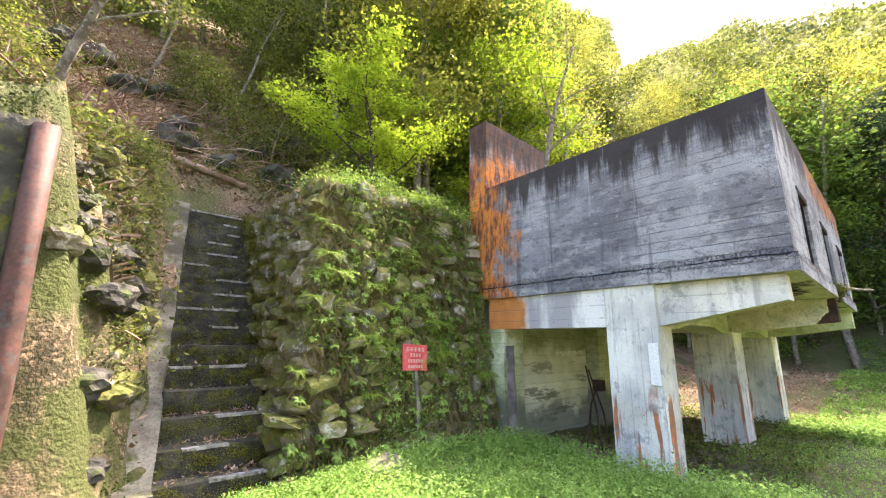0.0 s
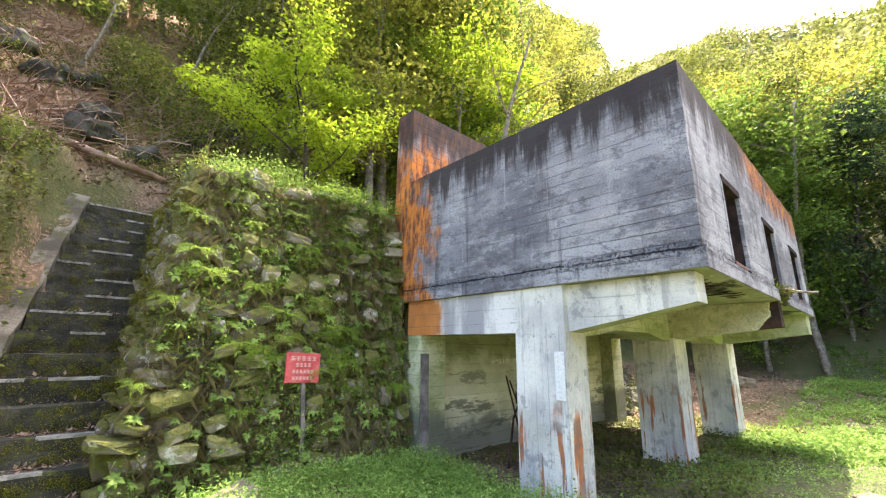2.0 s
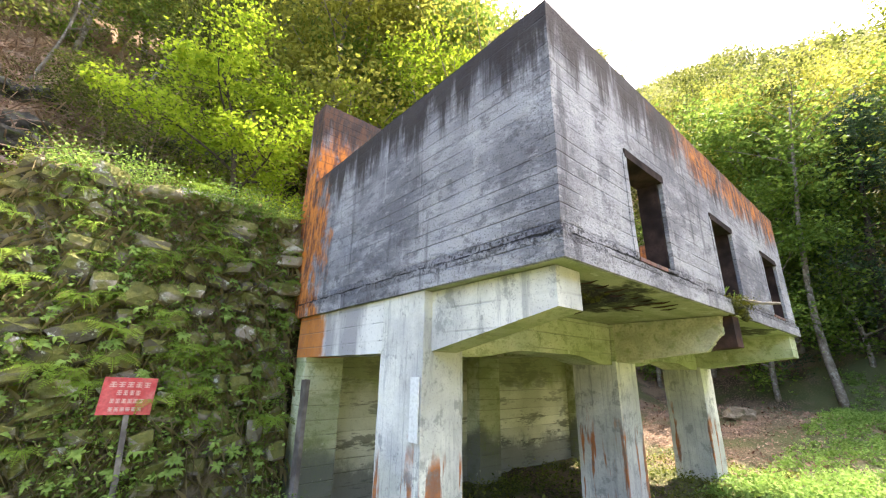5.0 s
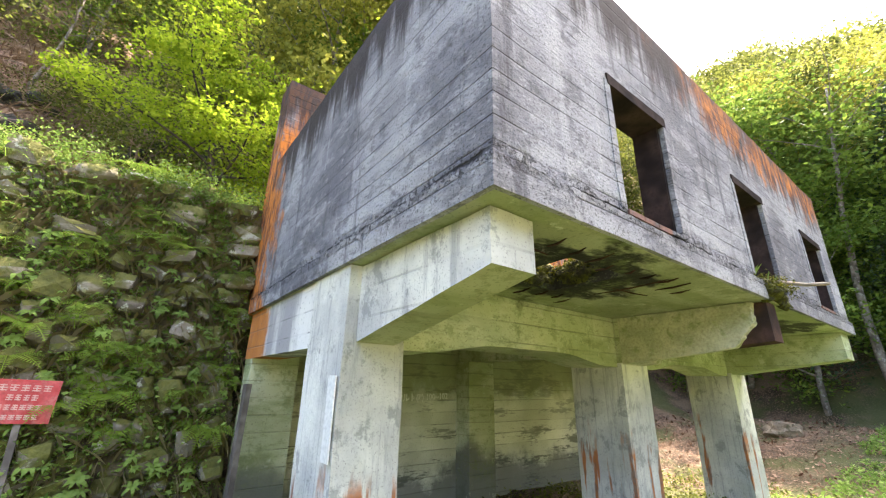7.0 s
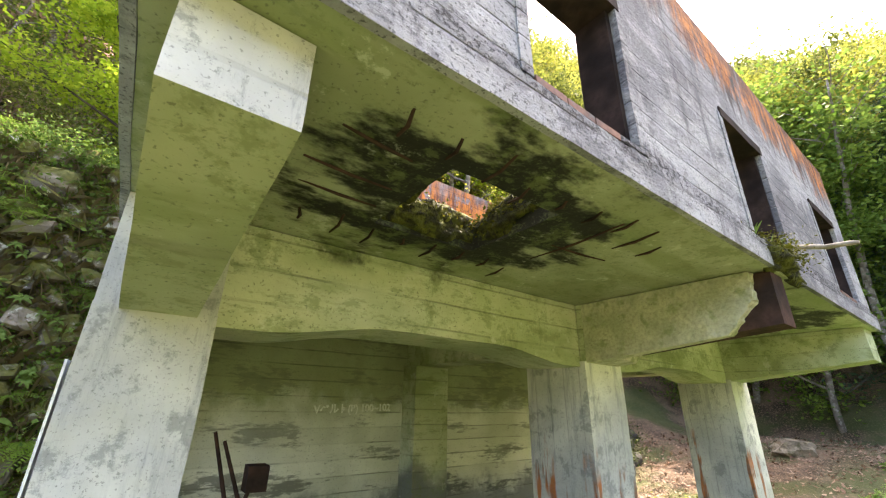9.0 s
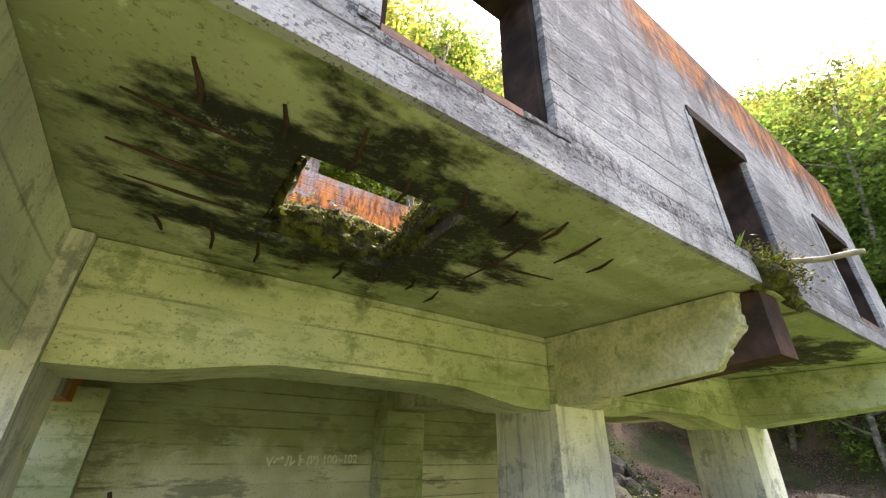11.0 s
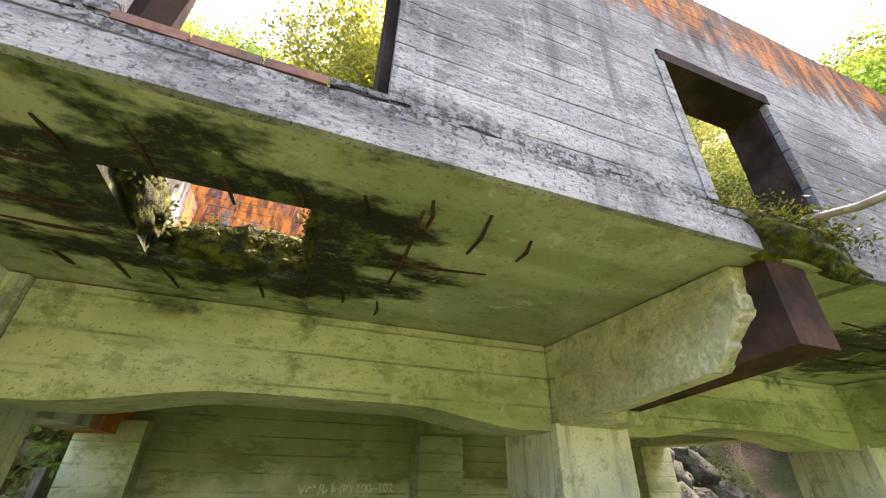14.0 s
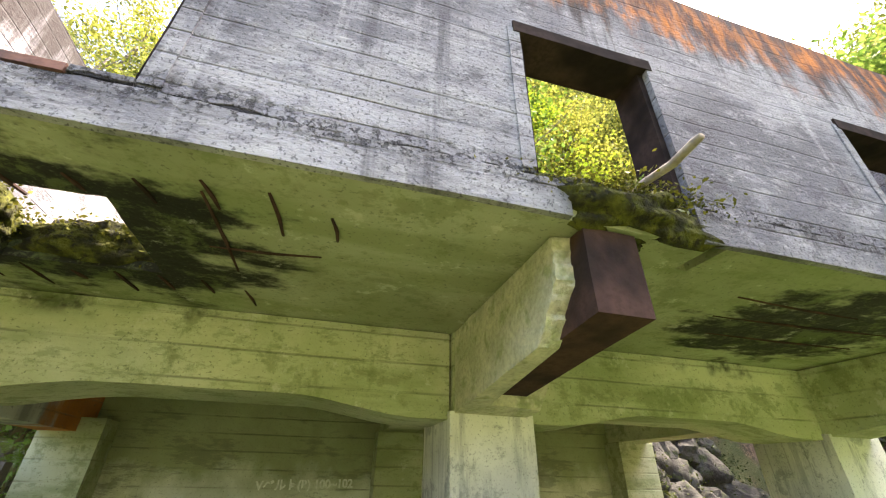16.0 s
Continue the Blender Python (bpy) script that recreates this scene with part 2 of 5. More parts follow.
def rear_mat():
    """Whitish board-marked wall, green with algae near the slab, smeared black lower down."""
    n = Nodes("whitewashed_board_concrete", 0.85)
    line, tone = boards(n, 0.165)
    base = n.mix(n.ramp(n.noise(1.4, 6), 0.35, 0.65), (0.58, 0.60, 0.50), (0.82, 0.83, 0.75))
    base = n.mix(n.math('MULTIPLY', tone, 0.35), base, (0.34, 0.36, 0.27))
    green = n.ramp(n.math('ADD', n.axis(2), n.math('MULTIPLY', n.noise(1.1, 7, (1, 1, 0.8), 0.65, shift=5), 1.6)), 2.0, 2.4)
    base = n.mix(n.math('MULTIPLY', green, 0.85), base, n.mix(n.noise(5, 6), (0.17, 0.20, 0.075), (0.34, 0.38, 0.19)))
    smear = n.ramp(n.noise(2.2, 10, (0.5, 0.5, 2.0), 0.76, shift=9), 0.52, 0.58, 0, 0.85)
    base = n.mix(n.math('MULTIPLY', smear, n.ramp(n.axis(2), 0.2, 1.6, 1.0, 0.45)), base, (0.085, 0.09, 0.075))
    low = n.ramp(n.math('ADD', n.axis(2), n.math('MULTIPLY', n.noise(1.3, 8, rough=0.7, shift=15), 1.3)), 0.95, 1.2, 0.8, 0.0)
    base = n.mix(low, base, (0.11, 0.12, 0.115))
    base = n.mix(n.ramp(n.noise(60, 5), 0.58, 0.67, 0, 0.5), base, (0.14, 0.15, 0.10))
    base = n.mix(n.math('MULTIPLY', n.math('SUBTRACT', 1.0, line), 0.6), base, (0.12, 0.13, 0.09))
    h = n.math('ADD', n.math('MULTIPLY', line, 0.6), n.math('ADD', n.math('MULTIPLY', n.noise(22, 6), 0.4), n.math('MULTIPLY', tone, 0.3)))
    return n.done(base, h, 0.9, 0.014)


def mottled(name, cols, scale=6.0, rough=0.85, bump=0.5, dist=0.02, metal=0.0, fine=40.0, spec=0.3):
    n = Nodes(name, rough, spec)
    n.bsdf.inputs["Metallic"].default_value = metal
    base = n.mix(n.ramp(n.noise(scale, 5), 0.36, 0.64), cols[0], cols[1])
    if len(cols) > 2:
        base = n.mix(n.ramp(n.noise(scale * 2.3, 5, shift=4), 0.53, 0.66, 0, 0.9), base, cols[2])
    base = n.mix(n.ramp(n.noise(fine, 4), 0.35, 0.75, 0.0, 0.4), base, tuple(c * 0.4 for c in cols[0]))
    return n.done(base, n.noise(fine * 0.6, 6), bump, dist)


def foliage(name, dark, light, translucent=0.45, dead=None):
    """Leaves: every leaf its own tint, part of the light passing through."""
    n = Nodes(name, 0.65, 0.12)
    isl = n.node("ShaderNodeNewGeometry").outputs["Random Per Island"]
    col = n.mix(isl, dark, light)
    col = n.mix(n.ramp(n.noise(0.5, 3), 0.35, 0.65, 0, 0.6), col, tuple(c * 0.6 for c in dark))
    if dead:
        col = n.mix(n.ramp(isl, 0.86, 0.87), col, dead)
    n.put(n.bsdf.inputs["Base Color"], col)
    tr = n.node("ShaderNodeBsdfTranslucent")
    n.put(tr.inputs["Color"], col)
    mx = n.node("ShaderNodeMixShader", Fac=translucent)
    n.put(mx.inputs[1], n.bsdf.outputs[0])
    n.put(mx.inputs[2], tr.outputs[0])
    n.put(n.tree.nodes["Material Output"].inputs["Surface"], mx.outputs[0])
    return n.mat


def stone_mat(name="wall_stone"):
    n = Nodes(name, 0.9)
    rnd = n.node("ShaderNodeObjectInfo").outputs["Random"]
    base = n.mix(rnd, (0.09, 0.078, 0.062), (0.31, 0.27, 0.215))
    base = n.mix(n.ramp(n.noise(7, 6, rough=0.7), 0.55, 0.60, 0, 0.85), base, (0.50, 0.50, 0.45))
    moss = n.math('ADD', n.math('MULTIPLY', n.normal_axis(2), 0.22), n.noise(2.6, 5, shift=5))
    base = n.mix(n.ramp(moss, 0.43, 0.54, 0, 0.95), base, n.mix(n.noise(18, 3), (0.03, 0.042, 0.010), (0.17, 0.165, 0.03)))
    return n.done(base, n.noise(22, 7), 0.8, 0.03)


def ground_mat():
    """Leaf litter and soil; greener on the flat, red-brown on the bank."""
    n = Nodes("soil_and_leaf_litter", 0.95)
    base = n.mix(n.ramp(n.noise(1.2, 5), 0.4, 0.6), (0.055, 0.04, 0.025), (0.16, 0.11, 0.07))
    base = n.mix(n.ramp(n.noise(24, 5), 0.5, 0.62, 0, 0.8), base, (0.30, 0.20, 0.13))
    base = n.mix(n.ramp(n.noise(0.6, 4, shift=2), 0.46, 0.6, 0, 0.75), base, (0.06, 0.085, 0.02))
    base = n.mix(n.math('MULTIPLY', n.ramp(n.axis(1), 3.0, 1.0), n.ramp(n.noise(1.1, 4, shift=11), 0.35, 0.5, 0.3, 0.9)), base, (0.085, 0.10, 0.04))
    mossy = n.math('MULTIPLY', n.ramp(n.axis(0), 0.9, 0.6), n.ramp(n.axis(1), 9.0, 7.0))
    base = n.mix(n.math('MULTIPLY', mossy, n.ramp(n.noise(2.2, 6, rough=0.7, shift=5), 0.40, 0.55, 0.25, 0.95)), base, (0.055, 0.065, 0.016))
    base = n.mix(n.math('MULTIPLY', n.ramp(n.axis(1), 8.5, 10), n.ramp(n.noise(0.35, 4, shift=7), 0.38, 0.58, 0.3, 0.85)), base, (0.34, 0.22, 0.145))
    return n.done(base, n.noise(30, 7), 0.9, 0.05)


# Shaded twin of M_UNDER: algae green with its base tones cut to 0.72.
M_SOFFIT = concrete_under("algae_green_soffit_shaded", 0.72)
M_HILLSIDE = concrete_upper("algae_orange_concrete", True)
M_UP, M_PALE, M_UNDER = concrete_upper(), concrete_pale(), concrete_under()
M_BEAM = concrete_pale("pale_beam_concrete", 2, 0.19, False)
M_STONE = stone_mat()
M_SIDE = side_mat()
M_REAR = rear_mat()
M_GROUND = ground_mat()
M_STEP = mottled("mossy_step_concrete", ((0.035, 0.034, 0.028), (0.085, 0.08, 0.06), (0.11, 0.115, 0.018)), 5, 0.92, 0.8, 0.03)
M_NOSE = mottled("worn_step_nosing", ((0.20, 0.19, 0.165), (0.40, 0.385, 0.35), (0.075, 0.075, 0.05)), 7, 0.9)
M_MORTAR = mottled("mossy_rubble_fill", ((0.09, 0.07, 0.045), (0.25, 0.205, 0.13), (0.21, 0.215, 0.045)), 5, 0.95, 0.9, 0.05)
M_STAIN = mottled("stained_flank_concrete", ((0.06, 0.055, 0.04), (0.21, 0.195, 0.155), (0.06, 0.07, 0.02)), 2.2, 0.9, 0.7, 0.03)
M_RUST = mottled("rusted_steel", ((0.045, 0.022, 0.018), (0.11, 0.05, 0.038), (0.07, 0.06, 0.055)), 6, 0.7, 0.4, 0.008)
M_DARKRUST = mottled("dark_rusted_steel", ((0.035, 0.024, 0.022), (0.085, 0.048, 0.04)), 5, 0.95, 0.4, 0.008, spec=0.08)
M_LINING = mottled("near_black_window_lining", ((0.014, 0.011, 0.011), (0.04, 0.028, 0.026)), 5, 0.95, 0.4, 0.008, spec=0.08)
M_BARK = mottled("grey_bark", ((0.10, 0.085, 0.065), (0.24, 0.21, 0.17), (0.34, 0.33, 0.29)), 5, 0.9, 0.7, 0.02)
M_DARKBARK = mottled("dark_bark", ((0.035, 0.028, 0.022), (0.10, 0.08, 0.06)), 6, 0.9, 0.7, 0.02)
M_WOOD = mottled("weathered_grey_timber", ((0.10, 0.085, 0.075), (0.24, 0.21, 0.185)), 5, 0.85, 0.5, 0.01)
M_DRIFT = mottled("bleached_branch", ((0.26, 0.22, 0.17), (0.46, 0.40, 0.32)), 9, 0.8, 0.4, 0.008)
M_TWIG = mottled("dead_twigs", ((0.18, 0.11, 0.08), (0.46, 0.34, 0.26)), 2, 0.9, 0.2)
M_MOSS = mottled("moss_clump", ((0.022, 0.022, 0.008), (0.10, 0.105, 0.016), (0.015, 0.013, 0.009)), 14, 0.95, 1.0, 0.04)
M_RED = mottled("faded_red_paint", ((0.50, 0.055, 0.06), (0.62, 0.12, 0.12), (0.55, 0.16, 0.15)), 6, 0.5, 0.1, 0.003)
M_FADED = mottled("faded_pink_lettering", ((0.62, 0.33, 0.31), (0.66, 0.42, 0.38)), 20, 0.6, 0.1, 0.003)
M_WHITE = mottled("white_paint", ((0.78, 0.78, 0.76), (0.84, 0.84, 0.82)), 5, 0.5, 0.1, 0.003)
M_CHALK = mottled("chalk_writing", ((0.80, 0.82, 0.76), (0.88, 0.89, 0.84)), 25, 0.9, 0.1, 0.002)
M_BRICK = mottled("reddish_sill_tile", ((0.12, 0.07, 0.06), (0.24, 0.12, 0.09), (0.12, 0.115, 0.12)), 7, 0.8, 0.4, 0.006)
M_ROCK = mottled("hill_rock", ((0.03, 0.028, 0.025), (0.09, 0.085, 0.07), (0.05, 0.065, 0.018)), 2.5, 0.92, 0.9, 0.06, fine=14)
M_BOULDER = mottled("tan_boulder", ((0.15, 0.125, 0.085), (0.30, 0.255, 0.18), (0.08, 0.08, 0.04)), 3, 0.9, 0.7, 0.03)
M_SPALL = mottled("broken_concrete", ((0.46, 0.46, 0.32), (0.64, 0.62, 0.46), (0.34, 0.37, 0.20)), 4, 0.92, 0.9, 0.03)
L_MAPLE = foliage("maple_leaves", (0.20, 0.32, 0.02), (0.46, 0.56, 0.05), 0.55)
L_GREEN = foliage("broadleaf_leaves", (0.06, 0.085, 0.018), (0.30, 0.33, 0.07), 0.45)
L_YELLOW = foliage("spring_leaves", (0.20, 0.22, 0.03), (0.50, 0.49, 0.10), 0.55)
L_DARK = foliage("conifer_leaves", (0.035, 0.072, 0.035), (0.10, 0.155, 0.07), 0.3)
# Spring leaf tints dulled towards grey: distance haze put into the colour.
L_FAR = foliage("hazed_far_leaves", (0.14, 0.16, 0.06), (0.34, 0.34, 0.14), 0.4)
L_FRESH = foliage("fresh_green_leaves", (0.09, 0.17, 0.025), (0.27, 0.38, 0.07), 0.45)
L_BANK = foliage("bank_moss_leaves", (0.03, 0.045, 0.01), (0.13, 0.15, 0.035), 0.3)
L_GRASS = foliage("ground_herb_leaves", (0.14, 0.27, 0.045), (0.34, 0.48, 0.13), 0.4)
L_IVY = foliage("wall_plant_leaves", (0.10, 0.18, 0.03), (0.34, 0.48, 0.12), 0.4)
L_STRAW = foliage("dry_grass", (0.16, 0.13, 0.06), (0.36, 0.30, 0.16), 0.3)
L_FERN = foliage("fern_leaves", (0.10, 0.19, 0.02), (0.26, 0.36, 0.05), 0.45)
L_LITTER = foliage("fallen_leaves", (0.14, 0.075, 0.042), (0.46, 0.33, 0.24), 0.15)


# ---- mesh tools ----
def mesh_ob(name, bm, mat, parent=None, label="", smooth=False):
    me = bpy.data.meshes.new(name)
    bm.to_mesh(me)
    bm.free()
    if smooth:
        me.polygons.foreach_set("use_smooth", [True] * len(me.polygons))
    me.materials.append(mat)
    ob = new(name, me)
    if parent:
        ob.parent = parent
    return tagged(ob, label)


def part(name, bm, mat, parent, label="", smooth=False):
    return mesh_ob(name, bm, mat, parent, label, smooth)


def empty(name, label, category, group="", at=(0, 0, 0), kind=""):
    ob = new(name)
    ob.location = at
    ob.empty_display_size = 0.1
    return tagged(ob, label, category, group, kind)


def raw(name, verts, faces, mat, parent=None, label="", smooth=False):
    me = bpy.data.meshes.new(name)
    me.from_pydata(verts, [], faces)
    if smooth:
        me.polygons.foreach_set("use_smooth", [True] * len(me.polygons))
    me.materials.append(mat)
    ob = new(name, me)
    if parent:
        ob.parent = parent
    return tagged(ob, label)


def breaks(marks, step):
    out = []
    for a, b in zip(marks, marks[1:]):
        k = max(1, round((b - a) / step))
        out += [a + (b - a) * i / k for i in range(k)]
    return out + [marks[-1]]


def cells(xs, ys, zs, solid, wobble=0.0, shape=None, bevel=0.012):
    """The closed skin of the solid cells of a grid; solid(x, y, z) of a cell's middle."""
    bm = bmesh.new()
    nx, ny, nz = len(xs) - 1, len(ys) - 1, len(zs) - 1
    full = np.zeros((nx + 2, ny + 2, nz + 2), bool)
    for i in range(nx):
        for j in range(ny):
            for k in range(nz):
                full[i + 1, j + 1, k + 1] = solid((xs[i] + xs[i + 1]) / 2, (ys[j] + ys[j + 1]) / 2, (zs[k] + zs[k + 1]) / 2)
    made = {}

    def v(i, j, k):
        if (i, j, k) not in made:
            p = Vector((xs[i], ys[j], zs[k]))
            if wobble:
                p += noise.noise_vector(p * 3.1) * wobble + noise.noise_vector(p * 11) * wobble * 0.5
            if shape:
                p = shape(p)
            made[i, j, k] = bm.verts.new(p)
        return made[i, j, k]

    for i in range(nx):
        for j in range(ny):
            for k in range(nz):
                if not full[i + 1, j + 1, k + 1]:
                    continue
                if not full[i, j + 1, k + 1]:
                    bm.faces.new((v(i, j, k), v(i, j, k + 1), v(i, j + 1, k + 1), v(i, j + 1, k)))
                if not full[i + 2, j + 1, k + 1]:
                    bm.faces.new((v(i + 1, j, k), v(i + 1, j + 1, k), v(i + 1, j + 1, k + 1), v(i + 1, j, k + 1)))
                if not full[i + 1, j, k + 1]:
                    bm.faces.new((v(i, j, k), v(i + 1, j, k), v(i + 1, j, k + 1), v(i, j, k + 1)))
                if not full[i + 1, j + 2, k + 1]:
                    bm.faces.new((v(i, j + 1, k), v(i, j + 1, k + 1), v(i + 1, j + 1, k + 1), v(i + 1, j + 1, k)))
                if not full[i + 1, j + 1, k]:
                    bm.faces.new((v(i, j, k), v(i, j + 1, k), v(i + 1, j + 1, k), v(i + 1, j, k)))
                if not full[i + 1, j + 1, k + 2]:
                    bm.faces.new((v(i, j, k + 1), v(i + 1, j, k + 1), v(i + 1, j + 1, k + 1), v(i, j + 1, k + 1)))
    if bevel:
        sharp = [e for e in bm.edges if len(e.link_faces) == 2 and e.calc_face_angle(0) > 1.0]
        bmesh.ops.bevel(bm, geom=sharp, offset=bevel, segments=1, affect='EDGES', profile=0.5)
    return bm


def block(a, b, step=0.3, wobble=0.004, bevel=0.012, shape=None):
    return cells(breaks((a[0], b[0]), step), breaks((a[1], b[1]), step), breaks((a[2], b[2]), step), lambda x, y, z: True, wobble, shape, bevel)


def tube(bm, points, radii, sides=7):
    """A tapered tube along points."""
    rings = []
    for i, p in enumerate(points):
        p = Vector(p)
        d = (Vector(points[min(i + 1, len(points) - 1)]) - Vector(points[max(i - 1, 0)])).normalized()
        u = d.orthogonal().normalized()
        w = d.cross(u)
        rings.append([bm.verts.new(p + (u * math.cos(a) + w * math.sin(a)) * radii[i]) for a in (2 * math.pi * s / sides for s in range(sides))])
    for r0, r1 in zip(rings, rings[1:]):
        off = min(range(sides), key=lambda o: (r1[o].co - r0[0].co).length)
        for s in range(sides):
            bm.faces.new((r0[s], r0[(s + 1) % sides], r1[(s + 1 + off) % sides], r1[(s + off) % sides]))
    bm.faces.new(rings[0][::-1])
    bm.faces.new(rings[-1])
    return bm


def leaf_mesh(name, centres, ups, sizes, mat, parent=None, label="", width=0.55, seed=1, fold=0.25):
    """Many small four-cornered leaves, each bent along its middle. ups: how flat each lies (1 = level)."""
    rng = np.random.default_rng(seed)
    c = np.asarray(centres, float)
    k = len(c)
    d = rng.normal(size=(k, 3))
    d[:, 2] *= 0.6
    d /= np.linalg.norm(d, axis=1)[:, None]
    nrm = rng.normal(size=(k, 3)) * (1 - np.asarray(ups))[:, None]
    nrm[:, 2] += np.asarray(ups) * 1.5 + 0.05
    side = np.cross(nrm, d)
    side /= np.linalg.norm(side, axis=1)[:, None] + 1e-9
    s = np.asarray(sizes)[:, None]
    n2 = np.cross(d, side)
    v = np.stack([c, c + d * s * 0.5 + side * s * width * 0.5 - n2 * s * fold * 0.3, c + d * s, c + d * s * 0.5 - side * s * width * 0.5 - n2 * s * fold * 0.3], 1).reshape(-1, 3)
    me = bpy.data.meshes.new(name)
    me.vertices.add(4 * k)
    me.vertices.foreach_set("co", v.ravel())
    me.loops.add(4 * k)
    me.loops.foreach_set("vertex_index", np.arange(4 * k))
    me.polygons.add(k)
    me.polygons.foreach_set("loop_start", np.arange(k) * 4)
    me.polygons.foreach_set("loop_total", np.full(k, 4))
    me.update(calc_edges=True)
    me.validate()
    me.materials.append(mat)
    ob = new(name, me)
    if parent:
        ob.parent = parent
    return tagged(ob, label)


def blob(radius, seed, flat=1.0, rough=0.25, subdiv=2):
    bm = bmesh.new()
    bmesh.ops.create_icosphere(bm, subdivisions=subdiv, radius=1)
    off = Vector((seed * 3.7, seed * 1.3, seed * 2.1))
    for v in bm.verts:
        v.co *= radius * (1 + rough * noise.noise(v.co * 1.6 + off) + 0.4 * rough * noise.noise(v.co * 4 + off))
        v.co.z *= flat
    return bm


# ---- the lie of the land ----
def smooth(a, b, x):
    t = np.clip((x - a) / (b - a), 0, 1)
    return t * t * (3 - 2 * t)


def rolling(x, y, s, seed=0.0):
    return (np.sin(x * s + 1.3 + seed) * np.cos(y * s * 1.17 + 0.4 + seed) + 0.5 * np.sin(x * s * 2.3 + y * s * 1.9 + seed * 2)) / 1.5


STAIR_Y, RUN, RISE, STAIR_Z, STEPS = 4.62, 0.266, 0.247, 0.20, 16


def stair_left(y):
    return 0.70 + 0.125 * np.clip(y - STAIR_Y, 0, 4.4)


def land(x, y):
    """Ground height: a flat yard, a terraced bank behind the rubble wall, then a steep wooded hill."""
    x, y = np.asarray(x, float), np.asarray(y, float)
    flat = 0.04 * rolling(x, y, 1.3) - 0.06 + 0.75 * smooth(12.5, 19, x) * smooth(-7, 3, y) + 0.14 * smooth(3.2, 4.5, y) * smooth(5.0, 3.6, x)
    flat = flat - 1.2 * smooth(-4, -16, y) + 0.5 * np.maximum(0, -30 - y)
    foot = 8.8 + np.maximum(0, x - 13) * 0.2
    slope = 1.0 * np.maximum(0, y - foot)
    hill = 3.72 + 0.10 * np.minimum(y - 5, 4) + slope + 0.25 * rolling(x, y, 0.7, 2) * smooth(8, 10, y)
    far = 0.80 * np.maximum(0, x - 21.5) * smooth(-40, -8, y) + 0.85 * np.clip(x - 15, 0, 6.5) * smooth(5, 13, y)
    ridge = 56 + 0.88 * np.clip(y, -30, 75) + 4 * rolling(x, y, 0.06)
    hill = np.minimum(hill + far, ridge)
    flat = flat + np.minimum(far, ridge)
    edge = 4.95 + np.maximum(0, x - 12.2) * 0.40
    up = smooth(edge, edge + 0.12 + 2.5 * smooth(11.9, 13.5, x), y)
    z = flat + (hill - flat) * up
    # the cut for the steps, and the bank beside them
    stair = STAIR_Z + (y - STAIR_Y) / RUN * RISE
    xl = stair_left(y)
    inside = (x > xl - 0.02) & (x < 2.1 + 0.05 * (y - 5)) & (y > 4.3) & (y < STAIR_Y + RUN * STEPS + 0.05)
    z = np.where(inside, np.minimum(z, np.maximum(stair - 0.38, -0.12)), z)
    dx = xl - 0.02 - x
    start = np.maximum(stair, 0.12) + 0.02
    cap = np.maximum(3.1 + 0.42 * (y - 4.8), hill + 0.15 * smooth(9, 12, y))
    lump = 0.22 * rolling(x * 1.0, y, 3.1, 1) + 0.12 * rolling(x, y + z * 0.0, 7.3, 3)
    rise = np.minimum(start + 2.9 * np.maximum(0, dx - 0.24 + lump * smooth(0.2, 0.5, dx)), cap + lump * 0.5)
    rise = np.maximum(rise, np.minimum(start, cap))
    bank = flat + (rise - flat) * smooth(3.9, 4.62, y + 0.5 * lump)
    return np.where((dx > 0), bank, z)


def land_at(x, y):
    return float(land(x, y))


def ground_sheet():
    gx = np.concatenate([np.linspace(-120, -14, 16), np.linspace(-12, -2.2, 20), np.arange(-2, 14.5, 0.14), np.linspace(15, 40, 40), np.linspace(43, 260, 40)])
    gy = np.concatenate([np.linspace(-160, -14, 18), np.linspace(-12, -1.2, 20), np.arange(-1, 11, 0.14), np.linspace(11.3, 40, 50), np.linspace(43, 160, 30)])
    xx, yy = np.meshgrid(gx, gy, indexing="ij")
    zz = land(xx, yy)
    rng = np.random.default_rng(3)
    zz = zz + rng.normal(size=zz.shape) * 0.012
    verts = np.stack([xx, yy, zz], -1).reshape(-1, 3)
    nx, ny = len(gx), len(gy)
    i, j = np.meshgrid(np.arange(nx - 1), np.arange(ny - 1), indexing="ij")
    a = (i * ny + j).ravel()
    faces = np.stack([a, a + ny, a + ny + 1, a + 1], 1)
    ob = raw("ground", verts.tolist(), faces.tolist(), M_GROUND, smooth=True)
    tagged(ob, "leaf-strewn soil of a yard below a steep wooded hillside", "ground", kind="structure")


ground_sheet()

# ---- the concrete building ----
X0, X1, Y0, Y1 = 5.12, 11.75, 0.585, 4.62
SOFFIT, JOINT, TOP = 2.24, 2.42, 4.25
building = empty("concrete_building", "roofless ruined grey board-marked concrete building raised on columns", "building", at=(0, 0, 0))
WINDOWS = ((6.16, 6.86), (8.20, 8.94), (10.36, 11.20))
WZ0, WZ1 = 2.43, 3.38


def long_wall():
    xs = breaks([X0 + 0.003] + [v for w in WINDOWS for v in w] + [X1], 0.2)
    zs = breaks([SOFFIT + 0.172, WZ0, WZ1, TOP], 0.16)
    ys = breaks((Y0, Y0 + 0.2), 0.2)

    def solid(x, y, z):
        for i, (a, b) in enumerate(WINDOWS):
            if a < x < b and WZ0 < z < WZ1:
                return False
        return not (8.25 < x < 8.85 and z < 2.45)  # sill broken away above the second beam

    part("wall", cells(xs, ys, zs, solid, 0.006), M_UP, building)


